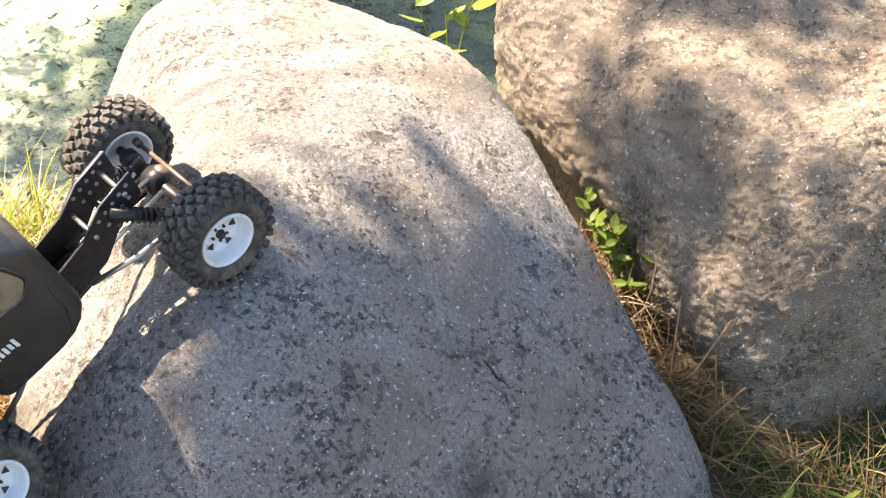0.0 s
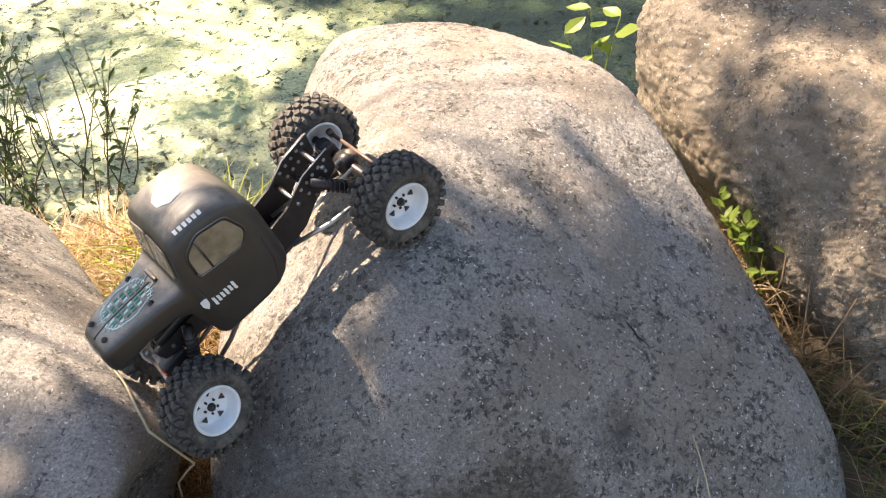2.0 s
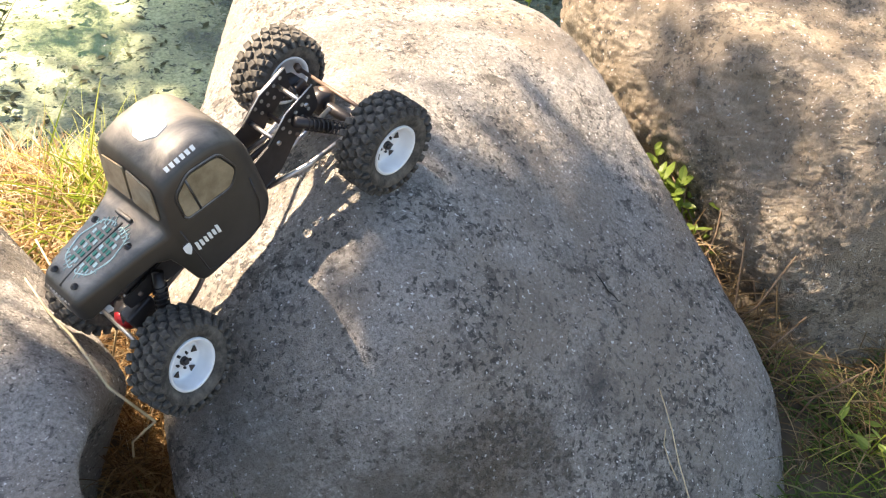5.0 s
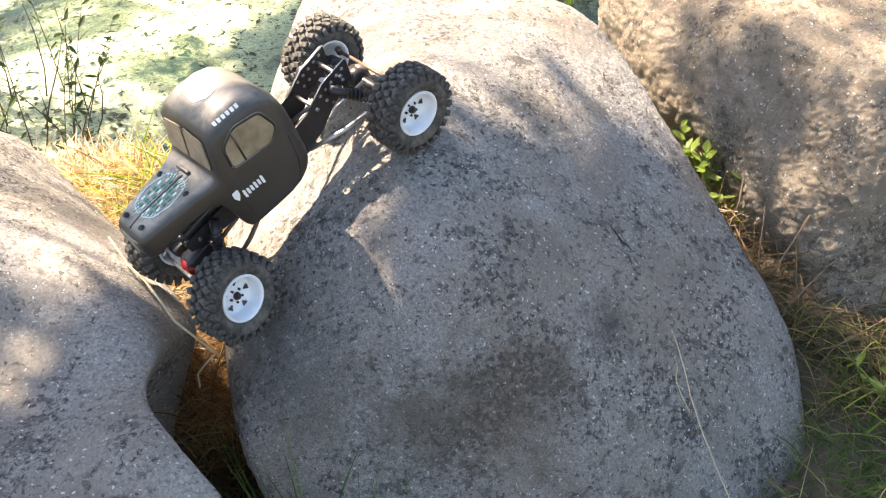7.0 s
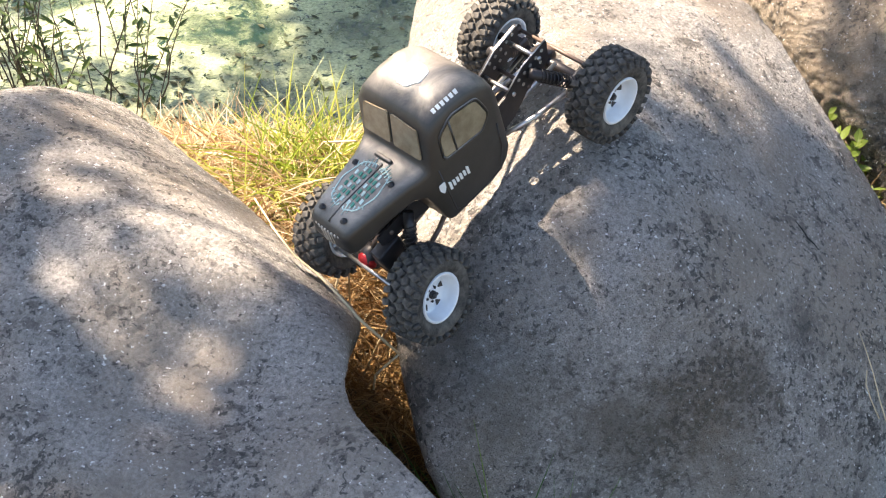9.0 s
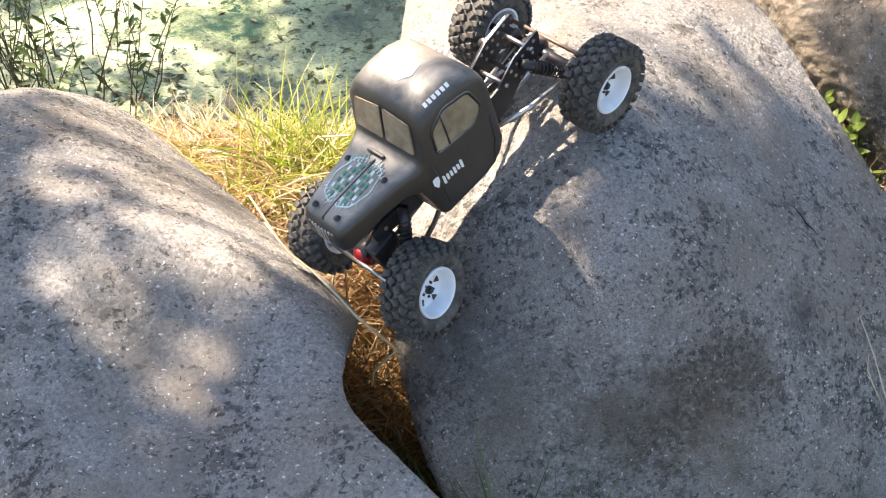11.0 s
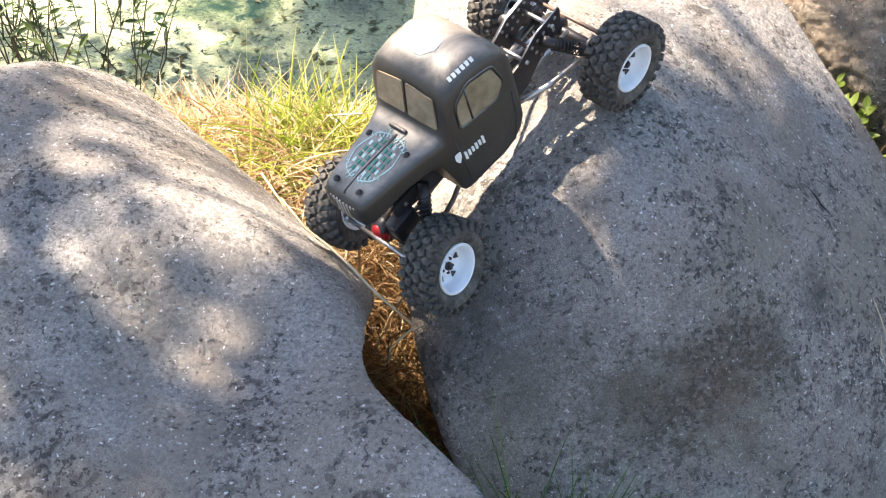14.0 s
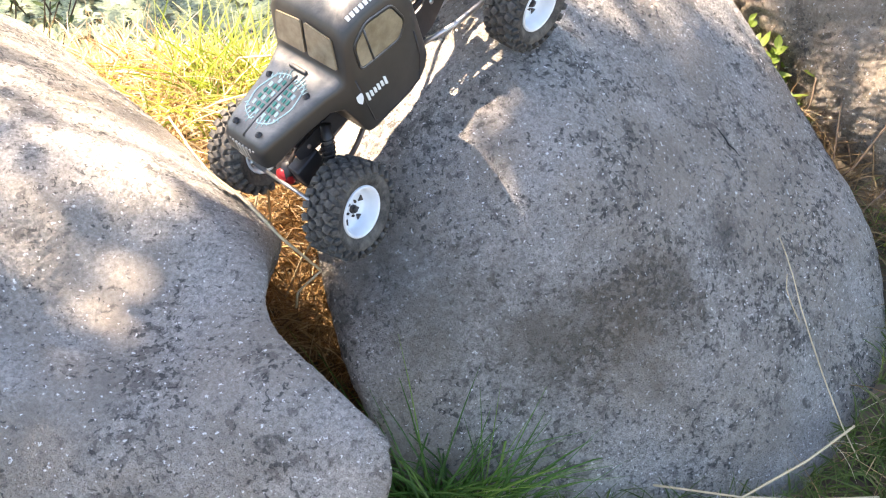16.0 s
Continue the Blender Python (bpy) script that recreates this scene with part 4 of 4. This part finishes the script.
stalk([(-0.06, -0.345, -0.036), (0.06, -0.305, -0.016), (0.16, -0.262, 0.005), (0.24, -0.215, 0.02)], 0.0019, "pale straw leaning on the boulder's foot")
for points in ([(0.348, 0.36, 0.20), (0.378, 0.38, 0.305)], [(0.20, 0.62, 0.12), (0.23, 0.60, 0.22), (0.24, 0.55, 0.30)], [(0.24, 0.52, 0.10), (0.27, 0.47, 0.20), (0.30, 0.45, 0.28)], [(0.30, 0.26, 0.03), (0.36, 0.24, 0.12), (0.40, 0.25, 0.22)], [(0.33, 0.14, -0.02), (0.37, 0.18, 0.08), (0.42, 0.19, 0.15)], [(0.38, 0.08, -0.03), (0.44, 0.12, 0.04), (0.52, 0.13, 0.10)], [(0.27, 0.34, 0.05), (0.26, 0.40, 0.16), (0.28, 0.48, 0.22)], [(0.26, 0.30, 0.04), (0.31, 0.36, 0.17), (0.33, 0.43, 0.27)], [(0.40, 0.22, 0.0), (0.37, 0.30, 0.12), (0.345, 0.40, 0.22), (0.30, 0.50, 0.28)], [(0.28, 0.18, 0.02), (0.33, 0.25, 0.10), (0.35, 0.34, 0.20)],
               [(0.36, 0.10, 0.0), (0.34, 0.24, 0.08), (0.29, 0.38, 0.15), (0.25, 0.5, 0.2)], [(0.45, 0.20, 0.02), (0.46, 0.24, 0.12), (0.455, 0.27, 0.20)], [(0.42, 0.24, 0.02), (0.43, 0.27, 0.1), (0.44, 0.29, 0.16)]):
    stalk(points, 0.0016, "thin brown dead stem between two boulders", "dead_stem", TWIG)
for points in ([(-0.60, 0.12, 0.10), (-0.60, 0.13, 0.20), (-0.605, 0.15, 0.28)], [(-0.63, 0.10, 0.10), (-0.61, 0.14, 0.21)], [(-0.66, 0.16, 0.11), (-0.72, 0.22, 0.18), (-0.76, 0.28, 0.2)], [(-0.70, 0.52, 0.10), (-0.66, 0.44, 0.20), (-0.60, 0.36, 0.26)],
               [(-0.58, 0.02, 0.05), (-0.55, 0.02, 0.14), (-0.53, 0.0, 0.2)], [(-0.50, 0.52, 0.13), (-0.46, 0.50, 0.26), (-0.45, 0.48, 0.33)]):
    stalk(points, 0.0018, "dry golden stalk standing in the grass gap")

# water plants on the pond's edge
for n in range(64):
    r = random.Random(40 + n)
    x, y = -1.34 + r.uniform(-0.26, 0.24), 1.07 + r.uniform(-0.18, 0.24)
    if n % 2 == 0:
        weed((x, y, WATER_Z - 0.02), 1, r.uniform(0.25, 0.46), 0.030, 0.010, "thin reddish-green water plant standing in the pond", 60 + n, TREE_LEAF, (r.uniform(-0.05, 0.06), r.uniform(-0.03, 0.05)), 13, "water_plant")
    else:
        top = Vector((r.uniform(-0.05, 0.07), r.uniform(-0.04, 0.06), r.uniform(0.14, 0.30)))
        stalk([Vector((x, y, WATER_Z - 0.02)) + top * t + Vector((0.02 * math.sin(3 * t + n), 0, 0)) for t in (0, 0.33, 0.66, 1.0)], [0.0022, 0.0019, 0.0015, 0.0008], "dark dead reed stalk standing in shallow water", "reed", STEM_DARK)

MOSS = granite("mossy_stone", (0.04, 0.06, 0.015), (0.01, 0.016, 0.006), (0.03, 0.035, 0.012))
tagged(boulder("mossy_stone", (-1.60, 1.04, -0.12), [(0, 10, 0.10), (-60, 30, 0.08), (60, 30, 0.085), (120, 20, 0.1), (180, 15, 0.12), (-120, 20, 0.1), (0, 85, 0.09), (-90, 60, 0.08), (0, -90, 0.2)], 5, MOSS, 0.012, 5), "dark moss-covered stone at the water's edge", "stone")
PEBBLE = plain("pale_pebble", (0.27, 0.24, 0.21), 0.8, vary=0.2, scale=80)
for px, py, pz, s in ((-0.291, -0.054, 0.361, 0.004), (-0.230, -0.077, 0.337, 0.0035), (-0.233, -0.088, 0.326, 0.003), (0.17, -0.30, -0.085, 0.016), (0.03, -0.33, -0.105, 0.01)):
    bm = bmesh.new()
    bmesh.ops.create_icosphere(bm, subdivisions=2, radius=s)
    for v in bm.verts:
        v.co = v.co * (1 + 0.3 * noise.noise(v.co * 120 + Vector((px * 50, 0, 0))))
        v.co.z *= 0.65
    ob = tagged(part("pebble", bm, PEBBLE), "small pale pebble lying on stone and soil", "pebble", "pebbles")
    ob.location = (px, py, pz)

# floating scraps on the duckweed
v, f = [], []
for n in range(4200):
    x, y = rng.uniform(-3.2, 1.2), 0.72 + 2.6 * rng.random() ** 1.7
    if ((x + 1.1) / 0.36) ** 2 + ((y - 1.68) / 0.42) ** 2 < 1.0 and n % 7:
        continue
    a, l = rng.uniform(0, 6.283), rng.uniform(0.005, 0.017)
    c, s = math.cos(a), math.sin(a)
    w = l * rng.uniform(0.25, 0.5)
    z = WATER_Z + 0.003
    q = len(v)
    v += [(x - c * l, y - s * l, z), (x - s * w, y + c * w, z + 0.003), (x + c * l, y + s * l, z + rng.uniform(0, 0.004)), (x + s * w, y - c * w, z + 0.001)]
    f.append((q, q + 1, q + 2, q + 3))
SCRAP = blades("floating_scrap", (0.0, (0.02, 0.03, 0.012)), (0.7, (0.05, 0.06, 0.02)), (1.0, (0.14, 0.12, 0.05)), rough=0.6, light=0.1)
stuff("leaf_litter", v, f, SCRAP, "dark leaf scraps floating on the duckweed", "leaves")


# ---- trees round the pond, all out of view ----
BARK = plain("bark", (0.11, 0.085, 0.06), 0.9, vary=0.5, scale=20, bump=0.8)


def tree(foot, height, clumps, leaves, spread, leaf_size, seed, label, category="tree"):
    """A trunk with limbs that reach to each clump of leaves."""
    r = random.Random(seed)
    thing = tagged(new("tree"), label, category, "trees round the pond")
    thing.location = foot
    bm = bmesh.new()
    bow = Vector((r.uniform(-0.3, 0.3), r.uniform(-0.3, 0.3), 0))
    trunk = [Vector((0, 0, -0.3)) + Vector((0, 0, 1)) * height * t + bow * math.sin(2.5 * t) for t in (0, 0.2, 0.4, 0.6, 0.8, 1.0)]
    add_pipe(bm, trunk, [0.20, 0.17, 0.14, 0.10, 0.06, 0.02], 12)
    for c in clumps:
        c = Vector(c)
        k = min(4, max(1, int(5 * max(0.15, (c.z / height) - 0.25))))
        root = trunk[k]
        add_pipe(bm, [root, root.lerp(c, 0.4) + Vector((0, 0, 0.15)), root.lerp(c, 0.75) + Vector((0, 0, 0.12)), c], [0.014, 0.008, 0.004, 0.002], 6)
    part("trunk", bm, BARK, thing, "brown bark trunk with limbs")
    v, f = [], []
    for c in clumps:
        c = Vector(c)
        size = r.uniform(0.6, 1.35)
        for _ in range(int(leaves * size)):
            d = Vector((r.gauss(0, 1), r.gauss(0, 1), r.gauss(0, 0.6))) * spread * size
            a, b = Vector((r.uniform(-1, 1), r.uniform(-1, 1), r.uniform(-0.7, 0.7))).normalized(), Vector((r.uniform(-1, 1), r.uniform(-1, 1), r.uniform(-0.5, 0.5)))
            b = (b - a * b.dot(a)).normalized()
            l = leaf_size * r.uniform(0.7, 1.3)
            q, p = len(v), c + d
            v += [p - a * l, p + b * l * 0.45, p + a * l, p - b * l * 0.45 + a * 0.1 * l]
            f += [(q, q + 1, q + 2), (q, q + 2, q + 3)]
    me = bpy.data.meshes.new("crown")
    me.from_pydata([tuple(p) for p in v], [], f)
    me.materials.append(TREE_LEAF)
    crown = new("crown", me)
    crown.parent = thing
    return thing


# four unseen trees added on the western bank; outer boughs dapple boulders and water
def boughs_to_shade(places, foot, height):
    """Where to hang boughs so that their shadows fall on the given places."""
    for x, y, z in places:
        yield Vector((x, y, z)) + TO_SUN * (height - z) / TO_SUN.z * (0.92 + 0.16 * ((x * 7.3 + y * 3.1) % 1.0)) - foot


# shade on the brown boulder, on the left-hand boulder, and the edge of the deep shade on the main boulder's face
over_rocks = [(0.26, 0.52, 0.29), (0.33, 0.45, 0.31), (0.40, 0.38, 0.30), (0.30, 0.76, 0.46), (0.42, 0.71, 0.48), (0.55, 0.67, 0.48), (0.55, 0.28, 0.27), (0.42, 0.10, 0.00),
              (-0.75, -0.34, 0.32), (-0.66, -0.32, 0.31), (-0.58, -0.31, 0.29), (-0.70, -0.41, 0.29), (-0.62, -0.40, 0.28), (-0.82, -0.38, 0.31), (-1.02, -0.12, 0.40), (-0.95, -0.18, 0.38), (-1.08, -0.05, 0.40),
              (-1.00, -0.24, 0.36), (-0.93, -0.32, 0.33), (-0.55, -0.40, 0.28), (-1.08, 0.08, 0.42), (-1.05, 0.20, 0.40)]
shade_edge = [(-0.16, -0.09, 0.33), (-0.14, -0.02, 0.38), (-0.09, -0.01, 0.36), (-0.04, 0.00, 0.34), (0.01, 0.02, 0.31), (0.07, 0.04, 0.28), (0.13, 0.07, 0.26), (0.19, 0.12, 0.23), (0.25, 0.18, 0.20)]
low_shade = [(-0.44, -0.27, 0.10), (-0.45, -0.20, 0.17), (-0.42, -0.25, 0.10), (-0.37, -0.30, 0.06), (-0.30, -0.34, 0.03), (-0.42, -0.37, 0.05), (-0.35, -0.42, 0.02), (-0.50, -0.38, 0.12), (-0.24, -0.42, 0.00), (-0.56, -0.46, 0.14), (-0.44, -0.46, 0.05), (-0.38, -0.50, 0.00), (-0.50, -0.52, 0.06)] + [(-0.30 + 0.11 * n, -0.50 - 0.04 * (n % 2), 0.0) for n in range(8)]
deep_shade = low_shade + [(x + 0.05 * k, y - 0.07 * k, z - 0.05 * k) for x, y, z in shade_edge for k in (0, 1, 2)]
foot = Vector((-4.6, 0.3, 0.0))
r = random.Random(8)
boughs = list(boughs_to_shade(over_rocks, foot, 4.4)) + [Vector((r.gauss(-0.4, 0.8), r.gauss(0.2, 0.9), r.uniform(4.6, 6.4))) for _ in range(26)]
tree(foot, 5.8, boughs, 60, 0.07, 0.036, 9, "unseen leafy tree added to dapple the boulders with shade")
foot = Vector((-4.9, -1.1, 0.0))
boughs = list(boughs_to_shade(deep_shade, foot, 4.2)) + [Vector((r.gauss(-0.4, 0.8), r.gauss(-0.2, 0.9), r.uniform(4.6, 6.4))) for _ in range(22)]
tree(foot, 5.6, boughs, 150, 0.058, 0.032, 12, "unseen dense leafy tree added to shade the boulder's face")
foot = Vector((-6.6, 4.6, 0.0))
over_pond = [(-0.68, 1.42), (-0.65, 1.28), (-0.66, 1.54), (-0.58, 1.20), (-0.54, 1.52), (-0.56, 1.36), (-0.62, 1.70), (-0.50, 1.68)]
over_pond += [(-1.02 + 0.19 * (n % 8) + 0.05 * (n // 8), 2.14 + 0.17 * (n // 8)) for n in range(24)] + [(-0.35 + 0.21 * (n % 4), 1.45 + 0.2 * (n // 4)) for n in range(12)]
boughs = list(boughs_to_shade([(x, y, WATER_Z) for x, y in over_pond], foot, 5.0)) + [Vector((r.gauss(-0.4, 0.5), r.gauss(1.6, 0.6), r.uniform(5.0, 7.0))) for _ in range(22)]
tree(foot, 6.4, boughs, 105, 0.095, 0.05, 10, "unseen dense leafy tree added to shade the pond")
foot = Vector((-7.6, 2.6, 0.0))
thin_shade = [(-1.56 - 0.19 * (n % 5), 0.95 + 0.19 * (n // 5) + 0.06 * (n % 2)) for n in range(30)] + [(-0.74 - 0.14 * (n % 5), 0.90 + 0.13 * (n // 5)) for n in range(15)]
tree(foot, 6.0, list(boughs_to_shade([(x, y, WATER_Z) for x, y in thin_shade], foot, 4.8)), 30, 0.080, 0.042, 14, "unseen thin young tree added to dapple the duckweed")
for n, (x, y, h) in enumerate(((-9.0, 19.0, 9.5), (-4.5, 18.5, 8.0), (-0.5, 19.5, 10.0), (3.5, 18.6, 9.0), (7.5, 19.2, 9.5), (12.0, 17.5, 9.0), (11.0, 9.0, 8.5))):
    r = random.Random(70 + n)
    h *= 1.1 if x < -6 else 1.6
    tree((x, y, 0.1), h * 0.9, [(r.gauss(0, 1.6), r.gauss(0, 1.4), h * r.uniform(0.10, 1.0)) for _ in range(60)], 170, 0.62, 0.19, 80 + n, "tall leafy tree on the far bank")
